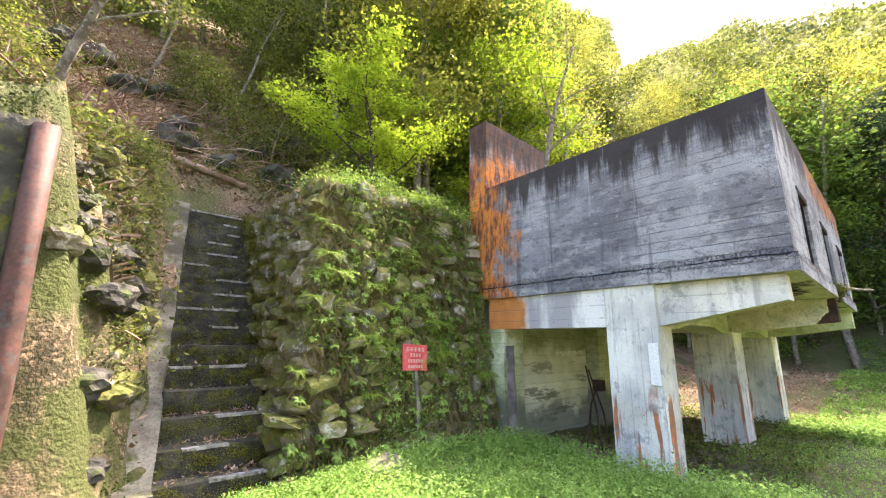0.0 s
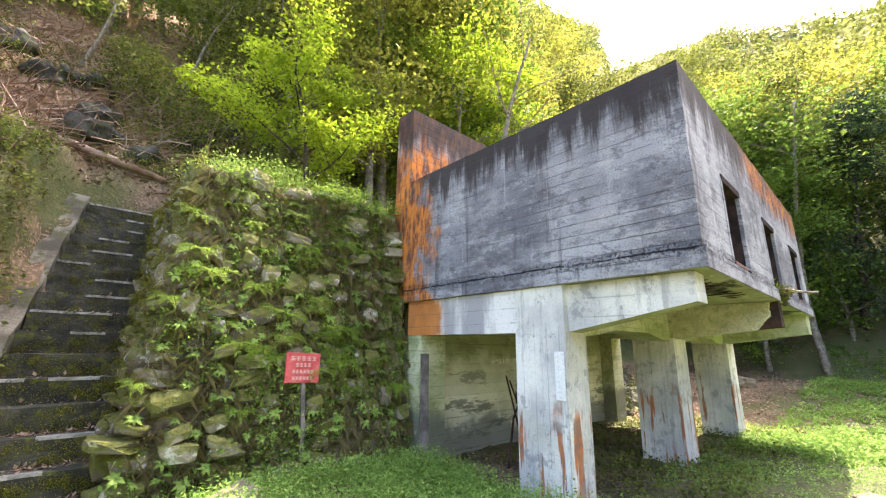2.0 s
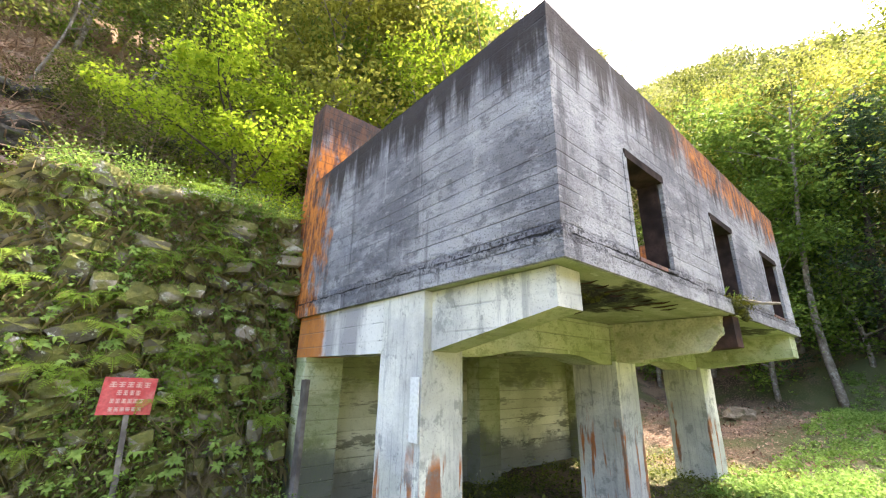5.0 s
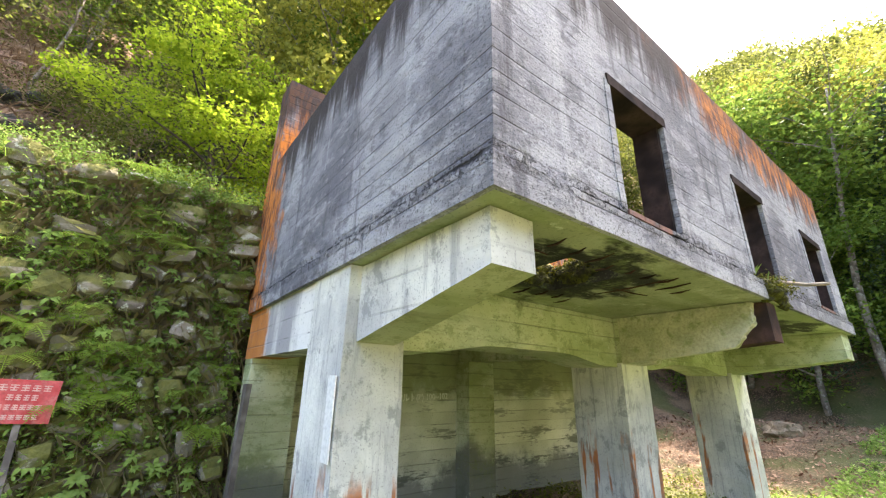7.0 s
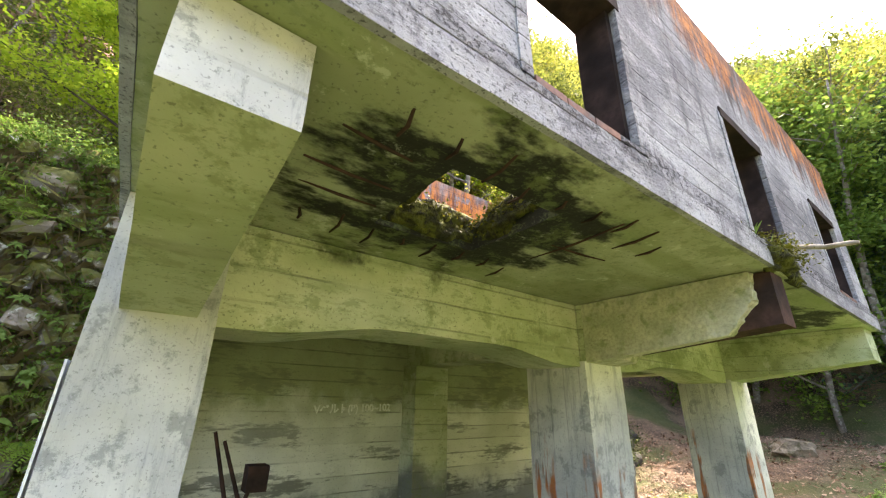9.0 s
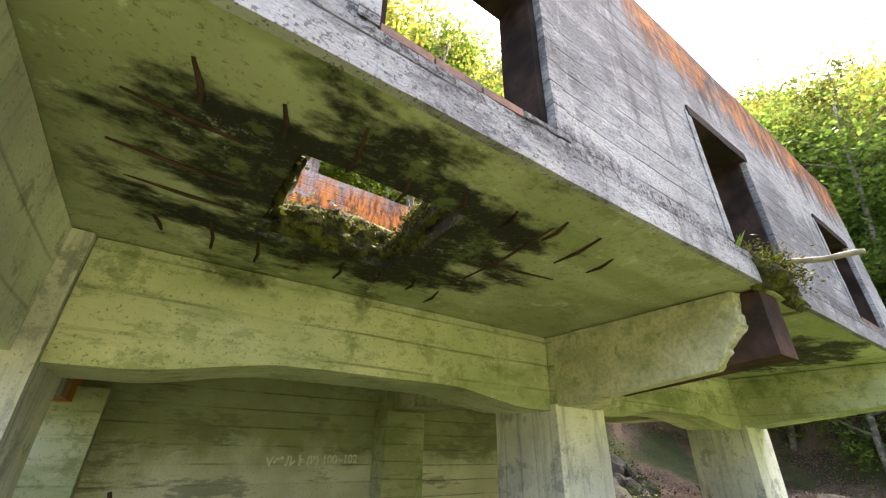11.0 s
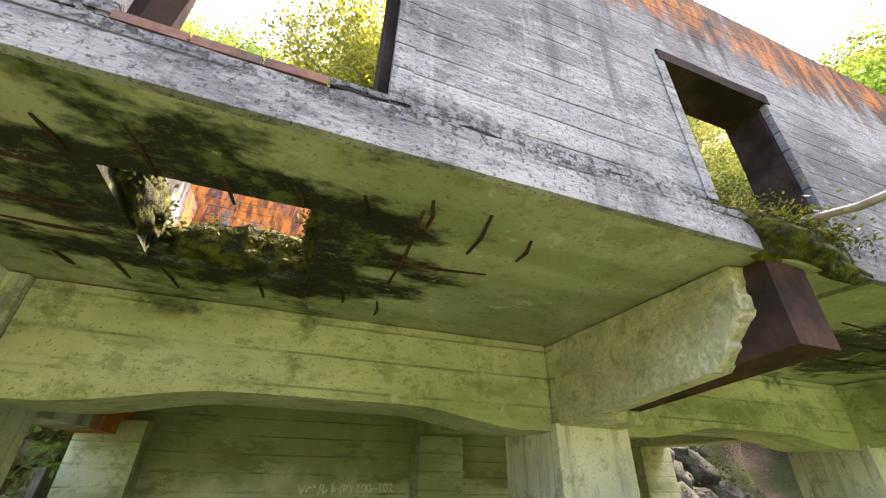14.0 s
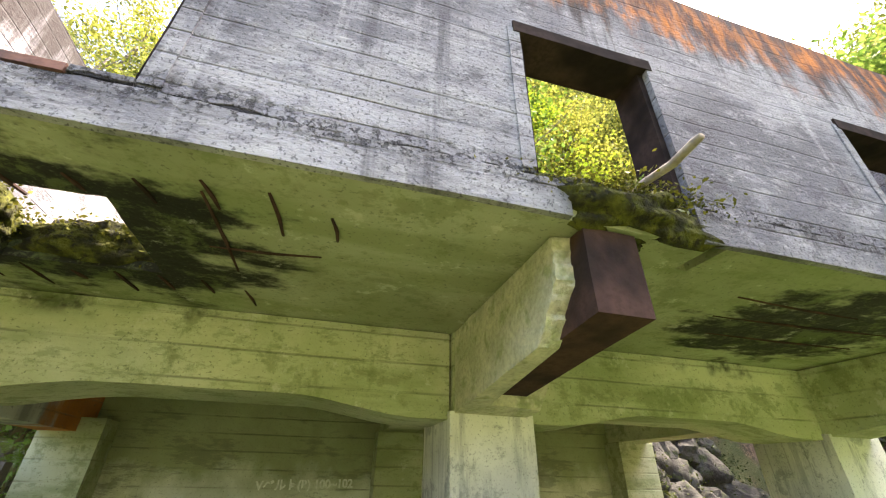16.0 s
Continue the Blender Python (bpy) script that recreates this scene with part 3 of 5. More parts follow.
def short_walls():
    ys = breaks((Y0 + 0.2, Y1), 0.2)
    zs = breaks((SOFFIT + 0.172, TOP), 0.16)
    part("wall", cells(breaks((X0, X0 + 0.2), 0.2), ys, zs, lambda x, y, z: True, 0.006), M_UP, building)
    part("wall", cells(breaks((X1 - 0.2, X1), 0.2), ys, zs, lambda x, y, z: True, 0.006), M_UP, building)
    # tall rear wall against the hill
    part("wall", cells(breaks((X0, 7.0), 0.25), breaks((Y1, 5.05), 0.22), breaks((SOFFIT, 5.62), 0.2), lambda x, y, z: True, 0.008), M_HILLSIDE, building, "tall rust-orange rear wall stub")
    part("wall", cells(breaks((7.0, X1), 0.25), breaks((Y1, 5.05), 0.22), breaks((SOFFIT, 4.85), 0.2), lambda x, y, z: True, 0.008), M_HILLSIDE, building)


def ledge():
    """The rough, slightly proud band of the floor edge below the pour joint."""
    def rough(p):
        q = p.copy()
        if p.z > JOINT - 0.05:
            q.z += 0.014 * noise.noise(Vector((p.x * 4, p.y * 4, 1))) + 0.01 * noise.noise(Vector((p.x * 15, p.y * 15, 4)))
        return q
    part("floor_edge", cells(breaks((X0 - 0.034, X0 - 0.001), 0.03), breaks((Y0 - 0.032, Y1), 0.06), breaks((SOFFIT, JOINT), 0.09), lambda x, y, z: True, 0.004, rough, 0.006), M_UP, building)
    part("floor_edge", cells(breaks((X0, 8.31), 0.06), breaks((Y0 - 0.03, Y0 - 0.001), 0.03), breaks((SOFFIT, JOINT - 0.02), 0.09), lambda x, y, z: True, 0.003, rough, 0.006), M_UP, building)
    part("floor_edge", cells(breaks((8.9, X1), 0.06), breaks((Y0 - 0.03, Y0 - 0.001), 0.03), breaks((SOFFIT, JOINT - 0.02), 0.09), lambda x, y, z: True, 0.003, rough, 0.006), M_UP, building)


def slab():
    def hole(x, y, z):
        a = 0.05 * noise.noise(Vector((x * 7, y * 7, 2)))
        return not (6.10 + a < x < 6.72 + a and 0.94 + a < y < 1.56 + a) and not (8.95 < x < 9.0 and y < 0.8)
    xs, ys = breaks((X0 + 0.001, X1 - 0.003), 0.07), breaks((Y0 + 0.001, Y1 - 0.002), 0.07)
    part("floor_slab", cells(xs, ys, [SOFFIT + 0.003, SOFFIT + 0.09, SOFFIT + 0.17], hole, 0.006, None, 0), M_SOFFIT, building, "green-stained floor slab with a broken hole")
    # Unseen layer over the upper floor, added to cut sunlight bounced into the windows.
    inner = cells(breaks((X0 + 0.22, X1 - 0.22), 0.11), breaks((Y0 + 0.22, Y1 - 0.02), 0.11), [SOFFIT + 0.174, SOFFIT + 0.205], lambda x, y, z: hole(x, y, z) and not (6.02 < x < 6.8 and 0.86 < y < 1.64), 0.012, None, 0)
    part("added_floor_soil", inner, M_MOSS, building, "added layer of dark mossy soil, unseen on the upper floor")


def column(x, w, y0=1.93, y1=2.56, top=1.76):
    bm = cells(breaks((x, x + w), 0.15), breaks((y0, y1), 0.15), breaks((-0.35, top), 0.16), lambda a, b, c: True, 0.005, None, 0.03)
    part("column", bm, M_PALE, building)


def cantilever(x, w, y_in=1.93, y_out=0.63, taper=0.17):
    """A bracket that tapers towards its free end."""
    def shape(p):
        f = min(1, max(0, (y_in - p.y) / (y_in - y_out)))
        q = p.copy()
        if p.z < SOFFIT - 0.01:
            depth = 0.50 - taper * f
            q.z = SOFFIT - (SOFFIT - p.z) / 0.5 * depth
        return q
    bm = cells(breaks((x, x + w), 0.11), breaks((y_out, y_in + 0.004), 0.13), breaks((SOFFIT - 0.5, SOFFIT - 0.004), 0.12), lambda a, b, c: True, 0.004, shape, 0.014)
    ob = part("cantilever_beam", bm, M_BEAM if x < 6 else M_UNDER, building)
    ob.data.materials.append(M_SOFFIT)  # algae-green underside, with its shade put into the colour
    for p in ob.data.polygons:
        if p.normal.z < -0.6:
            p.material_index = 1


def girder(xa, xb, y0=1.98, y1=2.45, mat=M_UNDER):
    """A beam between columns, deeper at both ends."""
    def shape(p):
        e = min(p.x - xa, xb - p.x)
        q = p.copy()
        if p.z < SOFFIT - 0.01:
            depth = 0.43 + 0.09 * (1 - float(smooth(0.2, 0.9, e)))
            q.z = SOFFIT - (SOFFIT - p.z) / 0.5 * depth
        return q
    bm = cells(breaks((xa, xb), 0.12), breaks((y0, y1), 0.16), breaks((SOFFIT - 0.5, SOFFIT - 0.004), 0.125), lambda a, b, c: True, 0.004, shape, 0.014)
    part("girder", bm, mat, building)


def broken_beam():
    """The second bracket: its concrete has burst off a dark steel core on one side and at the end."""
    def taper(p):
        f = min(1, max(0, (1.93 - p.y) / 1.3))
        q = p.copy()
        if p.z < SOFFIT - 0.01:
            q.z = SOFFIT - (SOFFIT - p.z) / 0.5 * (0.49 - 0.13 * f)
        return q

    def burst(p):
        """Pulls the free end of the casing to a ragged line."""
        out = 0.70 + 0.05 * noise.noise(Vector((p.x * 3, 3.0, p.z * 7))) + 0.02 * noise.noise(Vector((p.x * 9, 1.0, p.z * 26))) + 0.75 * max(0, 1.98 - p.z) + (0.85 if p.x > 8.40 else 0)
        f = (1.934 - p.y) / (1.934 - 0.62)
        q = p.copy()
        q.y = 1.934 - f * (1.934 - min(out, 1.9))
        return taper(q)

    part("cantilever_beam", cells(breaks((8.30, 8.385, 8.76), 0.05), breaks((0.62, 1.934), 0.05), breaks((SOFFIT - 0.5, SOFFIT - 0.004), 0.025), lambda x, y, z: True, 0.003, burst, 0), M_SPALL, building, "burst concrete bracket casing")
    part("steel_core", cells(breaks((8.375, 8.60), 0.08), breaks((0.60, 1.60), 0.2), breaks((SOFFIT - 0.47, SOFFIT - 0.006), 0.2), lambda a, b, c: True, 0.003, taper, 0.01), M_DARKRUST, building, "dark rusted steel core")


def building_frame():
    for x, w in ((5.12, 0.44), (8.27, 0.53), (11.25, 0.52)):
        column(x, w)
    # column heads between column and slab
    for x, w in ((5.12, 0.44), (8.29, 0.49), (11.27, 0.48)):
        part("column_head", block((x + 0.003, 1.934, 1.755), (x + w - 0.003, 2.556, SOFFIT - 0.004), 0.2), M_PALE if x < 6 else M_UNDER, building)
    cantilever(5.205, 0.275, y_out=0.70, taper=0.235)
    broken_beam()
    cantilever(11.28, 0.40)
    girder(5.56, 8.28)
    girder(8.79, 11.27)
    # short-side beam between column and hill
    part("side_beam", block((5.135, 2.565, 1.74), (5.43, 4.6, SOFFIT - 0.003), 0.2, 0.005), M_SIDE, building)
    # rear wall under the floor with pilasters
    part("rear_wall", cells(breaks((5.3, 11.6), 0.3), breaks((4.6, 4.9), 0.3), breaks((-0.35, SOFFIT), 0.2), lambda a, b, c: True, 0.006), M_REAR, building)
    for x in (5.14, 8.18, 11.2):
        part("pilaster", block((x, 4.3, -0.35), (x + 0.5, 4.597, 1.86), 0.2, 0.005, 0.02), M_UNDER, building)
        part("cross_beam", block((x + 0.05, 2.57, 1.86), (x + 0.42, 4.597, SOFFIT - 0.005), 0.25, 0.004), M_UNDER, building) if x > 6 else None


long_wall()
short_walls()
ledge()
slab()
building_frame()


# ---- fittings of the building ----
def window_fittings():
    for i, (a, b) in enumerate(WINDOWS):
        bm = bmesh.new()
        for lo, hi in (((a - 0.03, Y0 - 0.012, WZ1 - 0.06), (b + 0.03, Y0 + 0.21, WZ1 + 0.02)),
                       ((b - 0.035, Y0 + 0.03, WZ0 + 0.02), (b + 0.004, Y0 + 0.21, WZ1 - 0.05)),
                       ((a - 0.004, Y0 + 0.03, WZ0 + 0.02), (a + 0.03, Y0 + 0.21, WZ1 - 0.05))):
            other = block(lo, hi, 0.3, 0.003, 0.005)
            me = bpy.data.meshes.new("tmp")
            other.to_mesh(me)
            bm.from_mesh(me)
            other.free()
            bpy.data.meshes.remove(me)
        fr = part("window_frame", bm, M_LINING, building, "near-black window lining")
        part("trim", block((b - 0.002, Y0 - 0.007, WZ0 + 0.02), (b + 0.065, Y0 + 0.02, WZ1 - 0.03), 0.1, 0.004, 0.006), M_UP, fr)
        part("trim", block((a - 0.06, Y0 - 0.007, WZ0 + 0.02), (a + 0.002, Y0 + 0.02, WZ1 - 0.03), 0.1, 0.004, 0.006), M_UP, fr)
        if i != 1:
            for k in range(4):
                w = (b - a) / 4
                part("sill_tile", block((a + k * w + 0.004, Y0 - 0.014, WZ0 - 0.004), (a + (k + 1) * w - 0.004, Y0 + 0.2, WZ0 + 0.028), 0.2, 0.003, 0.005), M_BRICK if k != 3 else M_UP, fr)


def rebars():
    """Exposed reinforcement and its slots in the soffit."""
    rng = random.Random(4)
    lines = [((5.8 + 0.21 * k, 0.76 + rng.uniform(-0.05, 0.1)), (5.83 + 0.21 * k, 0.93 + rng.uniform(-0.05, 0.1))) for k in range(9)]
    lines += [((5.75 + 0.19 * k, 1.60 + rng.uniform(-0.08, 0.06)), (5.75 + 0.19 * k + 0.03, 1.80 + rng.uniform(-0.08, 0.08))) for k in range(8)]
    lines += [((5.66, 0.95), (5.95, 0.99)), ((5.62, 1.2), (6.0, 1.22)), ((5.66, 1.38), (6.02, 1.40)), ((7.05, 0.80), (7.08, 1.42)), ((7.0, 1.2), (7.45, 1.16)), ((9.6, 1.2), (10.9, 1.15)), ((9.8, 1.45), (11.0, 1.42)), ((9.5, 0.95), (10.4, 0.99))]
    for a, b in lines:
        bm = bmesh.new()
        m = ((a[0] + b[0]) / 2 + 0.01, (a[1] + b[1]) / 2, SOFFIT - 0.004)
        tube(bm, [(*a, SOFFIT + 0.004), m, (*b, SOFFIT + 0.004)], [0.006, 0.008, 0.006], 5)
        part("rebar", bm, M_DARKRUST, building, "rusted reinforcing bar")


window_fittings()
rebars()

plate = empty("white_plate", "blank white vertical plate fixed to the concrete column", "sign", at=(5.1, 2.0, 1.3))
part("panel", block((0.0, -0.055, -0.24), (0.008, 0.055, 0.24), 0.3, 0, 0.002), M_WHITE, plate)


def writing():
    cu = bpy.data.curves.new("wall_writing", 'FONT')
    cu.body = "Vベルト(B) 100~102"
    cu.size = 0.17
    cu.extrude = 0.001
    cu.offset = 0.006
    tmp = bpy.data.objects.new("tmp", cu)
    me = bpy.data.meshes.new_from_object(tmp)
    bpy.data.objects.remove(tmp)
    xs = [v.co.x for v in me.vertices]
    k = 0.97 / (max(xs) - min(xs))
    me.transform(Matrix.Diagonal((k, min(k, 1.2), 1, 1)))
    me.materials.append(M_CHALK)
    ob = new("wall_writing", me)
    ob.matrix_world = pose(7.03, 4.568, 1.29, 90, -2, 0)
    tagged(ob, "pale hand-painted lettering on the rear concrete wall", "writing")


writing()


# ---- steps ----
def steps():
    st = empty("stone_steps", "steep mossy concrete steps strewn with dead leaves", "stairs", at=(0, 0, 0), kind="structure")
    for k in range(STEPS):
        y, z = STAIR_Y + k * RUN, STAIR_Z + k * RISE
        xl, xr = float(stair_left(y)), 1.70 + 0.10 * (y - STAIR_Y) + 0.06
        tread = part("step", block((xl, y, z - 0.42 if k else -0.3), (xr, y + RUN + 0.06, z), 0.12, 0.012, 0.012), M_STEP, st)
        rng = random.Random(k)
        a = xl + 0.02
        while a < xr - 0.2:
            b = min(xr - 0.02, a + rng.uniform(0.15, 0.5))
            if rng.random() < 0.5:
                part("nosing", block((a, y - 0.012, z - 0.022), (b, y + rng.uniform(0.03, 0.09), z + 0.008), 0.08, 0.006, 0.005), M_NOSE if rng.random() < 0.8 or k == STEPS - 1 else M_STEP, tread)
            a = b
    # flank kerb
    def slope(p):
        q = p.copy()
        q.z = p.z + max(0.0, (p.y - STAIR_Y)) / RUN * RISE + 0.02 + 0.05 * noise.noise(p * 2.3) + 0.02 * noise.noise(p * 9)
        q.x = p.x + 0.125 * max(0, p.y - STAIR_Y)
        return q
    part("kerb", cells(breaks((0.42, 0.695), 0.09), breaks((4.35, 8.75), 0.16), breaks((-0.5, 0.22), 0.12), lambda a, b, c: True, 0.03, slope, 0.02), M_STAIN, st, "stained sloping concrete kerb")


steps()


# ---- rubble retaining wall ----
def face_y(z):
    return 4.42 + 0.155 * z


def face_x(z):
    return 1.70 + 0.14 * z


STONE_MESHES = []


def stone_wall():
    def batter(p):
        q = p.copy()
        f = max(0, min(1, (5.2 - p.y) / 0.8))
        q.y = p.y + 0.155 * max(0, p.z) * f
        g = max(0, min(1, (2.4 - p.x) / 0.7))
        q.x = p.x + 0.14 * max(0, p.z) * g
        return q
    bm = cells(breaks((1.78, 2.4, 5.1), 0.09), breaks((4.50, 5.2, 8.9), 0.12), breaks((-0.3, 3.70), 0.09), lambda a, b, c: True, 0.07, batter, 0)
    wall = mesh_ob("retaining_wall", bm, M_MORTAR, smooth=True)
    tagged(wall, "overgrown mossy rubble stone retaining wall", "wall", kind="structure")
    rng = random.Random(8)
    for k in range(14):
        bm = blob(0.5, k + 1, 1.0, 0.75, 2)
        for v in bm.verts:  # squarish blocks
            for i in range(3):
                c = v.co[i]
                v.co[i] = math.copysign(abs(c * 2) ** 0.5, c) / 2
        me = bpy.data.meshes.new("stone")
        bm.to_mesh(me)
        bm.free()
        me.polygons.foreach_set("use_smooth", [k % 5 == 0] * len(me.polygons))
        me.materials.append(M_STONE)
        STONE_MESHES.append(me)

    def put(x, y, z, w, d, h, turn):
        ob = new("stone", rng.choice(STONE_MESHES))
        ob.matrix_world = pose(x, y, z, rng.uniform(-14, 14) - 8, rng.uniform(-20, 20), turn + rng.uniform(-14, 14)) @ Matrix.Diagonal((w, d, h, 1))
        ob.parent = wall
    taken = []
    # squared pale corner stones
    z = 0.15
    while z < 3.6:
        h = rng.uniform(0.16, 0.32)
        if rng.random() < 0.3:
            z += h
            continue
        ob = new("corner_stone", rng.choice(STONE_MESHES))
        ob.matrix_world = pose(face_x(z) + 0.20, face_y(z) + 0.15, z + h / 2, rng.uniform(-5, 5) - 8, rng.uniform(-8, 8), rng.uniform(-12, 12)) @ Matrix.Diagonal((rng.uniform(0.26, 0.44), 0.36, h * 0.95, 1))
        ob.parent = wall
        taken.append((face_x(z) + 0.12, z + h / 2, 0.4, h))
        z += h + 0.02
    for _ in range(9000):
        side = rng.random() < 0.30
        w, h = rng.uniform(0.14, 0.5), rng.uniform(0.11, 0.30)
        z = rng.uniform(0.05, 3.7)
        if side:
            y = rng.uniform(face_y(z) + 0.2, 8.5)
            if z < STAIR_Z + (y - STAIR_Y) / RUN * RISE - 0.1:
                continue
            u = -y
        else:
            u = rng.uniform(face_x(z), 5.0)
        if any(abs(u - a) < (w + c) * 0.44 and abs(z - b) < (h + d) * 0.45 for a, b, c, d in taken):
            continue
        taken.append((u, z, w, h))
        if side:
            put(face_x(z) + 0.05 + rng.uniform(-0.03, 0.06), y, z, w, 0.30, h, 90)
        else:
            put(u, face_y(z) + 0.05 + rng.uniform(-0.05, 0.06), z, w, 0.30, h, 0)
        if len(taken) > 298:
            break


stone_wall()


# ---- leaves on the wall and the yard ----
def clusters(rng, centres, per, spread):
    c = np.repeat(np.asarray(centres), per, 0)
    return c + rng.normal(size=c.shape) * np.asarray(spread)


def wall_plants():
    rng = np.random.default_rng(11)
    k = 1900
    z = rng.uniform(0.1, 3.8, k)
    x = face_x(z) + rng.uniform(0, 1, k) ** 0.9 * (5.1 - face_x(z))
    keep = (np.sin(x * 3.1 + 1) * np.sin(z * 2.7 + x) + rng.normal(size=k) * 0.5) > -0.1
    x, z = x[keep], z[keep]
    c = np.stack([x, face_y(z) - 0.06, z], 1)
    pts = clusters(rng, c, 22, (0.06, 0.04, 0.06))
    ob = leaf_mesh("wall_creeper", pts, np.full(len(pts), 0.3), 0.015 + 0.06 * rng.random(len(pts)) ** 2.2, L_IVY, seed=2)
    tagged(ob, "small-leaved creepers and weeds covering the rubble wall", "creeper", kind="stuff")
    # moss cushions as low leafy fuzz
    k = 720
    z = rng.uniform(0.1, 3.85, k)
    x = face_x(z) + rng.uniform(0, 1, k) * (5.1 - face_x(z))
    c = np.stack([x, face_y(z) - 0.03, z], 1)
    pts = clusters(rng, c, 70, (0.10, 0.03, 0.035))
    ob = leaf_mesh("wall_moss", pts, np.full(len(pts), 0.5), rng.uniform(0.008, 0.02, len(pts)), M_MOSSLEAF, seed=3)
    tagged(ob, "yellow-green moss cushions on the rubble wall", "moss", kind="stuff")
    # flank beside the steps
    k = 700
    y = rng.uniform(4.7, 8.6, k)
    z0 = STAIR_Z + (y - STAIR_Y) / RUN * RISE
    z = z0 + rng.uniform(0, 1, k) * np.maximum(0.05, 3.8 - z0)
    c = np.stack([face_x(z) - 0.06, y, z], 1)
    pts = clusters(rng, c, 30, (0.03, 0.08, 0.08))
    ob = leaf_mesh("flank_moss", pts, np.full(len(pts), 0.4), rng.uniform(0.012, 0.032, len(pts)), M_MOSSLEAF, seed=4)
    tagged(ob, "moss and small weeds beside the steps", "moss", kind="stuff")
    # top fringe
    k = 230
    x = rng.uniform(2.1, 5.1, k)
    y = rng.uniform(4.85, 5.7, k)
    c = np.stack([x, y, 3.72 + 0.30 * rng.random(k) ** 3], 1)
    pts = clusters(rng, c, 40, (0.11, 0.11, 0.07))
    ob = leaf_mesh("wall_top_plants", pts, np.full(len(pts), 0.4), rng.uniform(0.018, 0.05, len(pts)), L_IVY, seed=5)
    tagged(ob, "weeds and low shrubs along the top of the wall", "weeds", kind="stuff")
    # dry hanging grass
    verts, faces = [], []
    for _ in range(1500):
        zz = rng.uniform(0.15, 3.7)
        xx = face_x(zz) + rng.uniform() * (5.1 - face_x(zz))
        yy = face_y(zz) - 0.05
        L = rng.uniform(0.08, 0.30)
        d = rng.normal() * 0.07
        i = len(verts)
        verts += [(xx, yy, zz), (xx + 0.006, yy, zz), (xx + d, yy - 0.09, zz - L * 0.4), (xx + d * 1.6, yy - 0.06, zz - L)]
        faces += [(i, i + 1, i + 2), (i + 1, i + 3, i + 2)]
    tagged(raw("dry_grass", verts, faces, L_STRAW), "dry straw hanging from cracks in the wall", "grass", kind="stuff")


M_MOSSLEAF = foliage("moss_fuzz", (0.07, 0.08, 0.012), (0.29, 0.27, 0.035), 0.2)
wall_plants()


def rosette(name, at, tilt, n, size, mat, label, group, droop=0.35, width=0.3):
    """A plant of long leaves out of one root; each leaf is four quads bent downwards."""
    rng = random.Random(hash((round(at[0], 2), round(at[2], 2))) % 9999)
    verts, faces = [Vector((0, 0, 0))], []
    for k in range(n):
        a = 2 * math.pi * (k + rng.random() * 0.6) / n
        L = size * rng.uniform(0.6, 1.1)
        w = L * width
        for s in range(1, 5):
            f = s / 4
            r = L * f
            p = Vector((math.cos(a) * r * 0.85, math.sin(a) * r * 0.85, L * (0.75 * f - (0.55 + droop) * f * f)))
            side = Vector((-math.sin(a), math.cos(a), 0)) * w * math.sin(math.pi * (0.08 + 0.9 * f)) * 0.5
            i = len(verts)
            verts += [p - side, p + side]
            faces.append((i - 2, i - 1, i + 1, i) if s > 1 else (0, i + 1, i))
    ob = raw(name, verts, faces, mat)
    ob.matrix_world = pose(*at, tilt, 0, 0)
    return tagged(ob, label, "plant", group)


def fern(at, tilt, size, turn, fronds=5):
    """Arching fronds with paired leaflets."""
    rng = random.Random(int(at[0] * 1000 + at[2] * 77))
    verts, faces = [Vector((0, 0, 0))], []
    for k in range(fronds):
        a = turn + (k - fronds / 2) * 0.7 + rng.uniform(-0.2, 0.2)
        L = size * rng.uniform(0.7, 1.1)
        sd = Vector((-math.sin(a), math.cos(a), 0))
        last = 0
        for s in range(1, 16):
            f = s / 15
            p = Vector((math.cos(a) * L * f, math.sin(a) * L * f, L * (0.7 * f - 0.75 * f * f)))
            w = L * 0.24 * math.sin(math.pi * (0.12 + 0.86 * f))
            fw = Vector((math.cos(a), math.sin(a), 0.1)) * L * 0.05
            i = len(verts)
            verts += [p - sd * 0.003, p + sd * 0.003]
            faces.append((0, i + 1, i) if last == 0 else (last, last + 1, i + 1, i))
            for sg in (1, -1):
                root = i + (sg > 0)
                j = len(verts)
                verts += [p + fw * 0.8 + sd * sg * w * 0.5, p + sd * sg * w + fw * 0.9, p - fw * 0.25 + sd * sg * w * 0.45]
                faces.append((root, j, j + 1, j + 2))
            last = i
    ob = raw("fern", verts, faces, L_FERN)
    ob.matrix_world = pose(*at, tilt, 0, 0)
    return tagged(ob, "bright green fern growing from the rubble wall", "fern", "ferns on the wall")


rngp = random.Random(21)
for _ in range(150):
    z = rngp.uniform(0.15, 2.9)
    x = float(face_x(z)) + rngp.random() * (5.0 - float(face_x(z)))
    rosette("broadleaf_weed", (x, face_y(z) - 0.1, z), 50, rngp.randint(5, 9), rngp.uniform(0.06, 0.13), L_IVY, "broad-leaved green weed rooted in the stone wall", "weeds on the wall", 0.3, 0.30)
for _ in range(60):
    z = rngp.uniform(0.8, 3.7)
    x = float(face_x(z)) + rngp.random() * (5.0 - float(face_x(z)))
    fern((x, face_y(z) - 0.06, z), 35, rngp.uniform(0.18, 0.36), -1.57 + rngp.uniform(-0.5, 0.5))
fern((3.75, 4.9, 3.75), 20, 0.5, -1.5, 7)


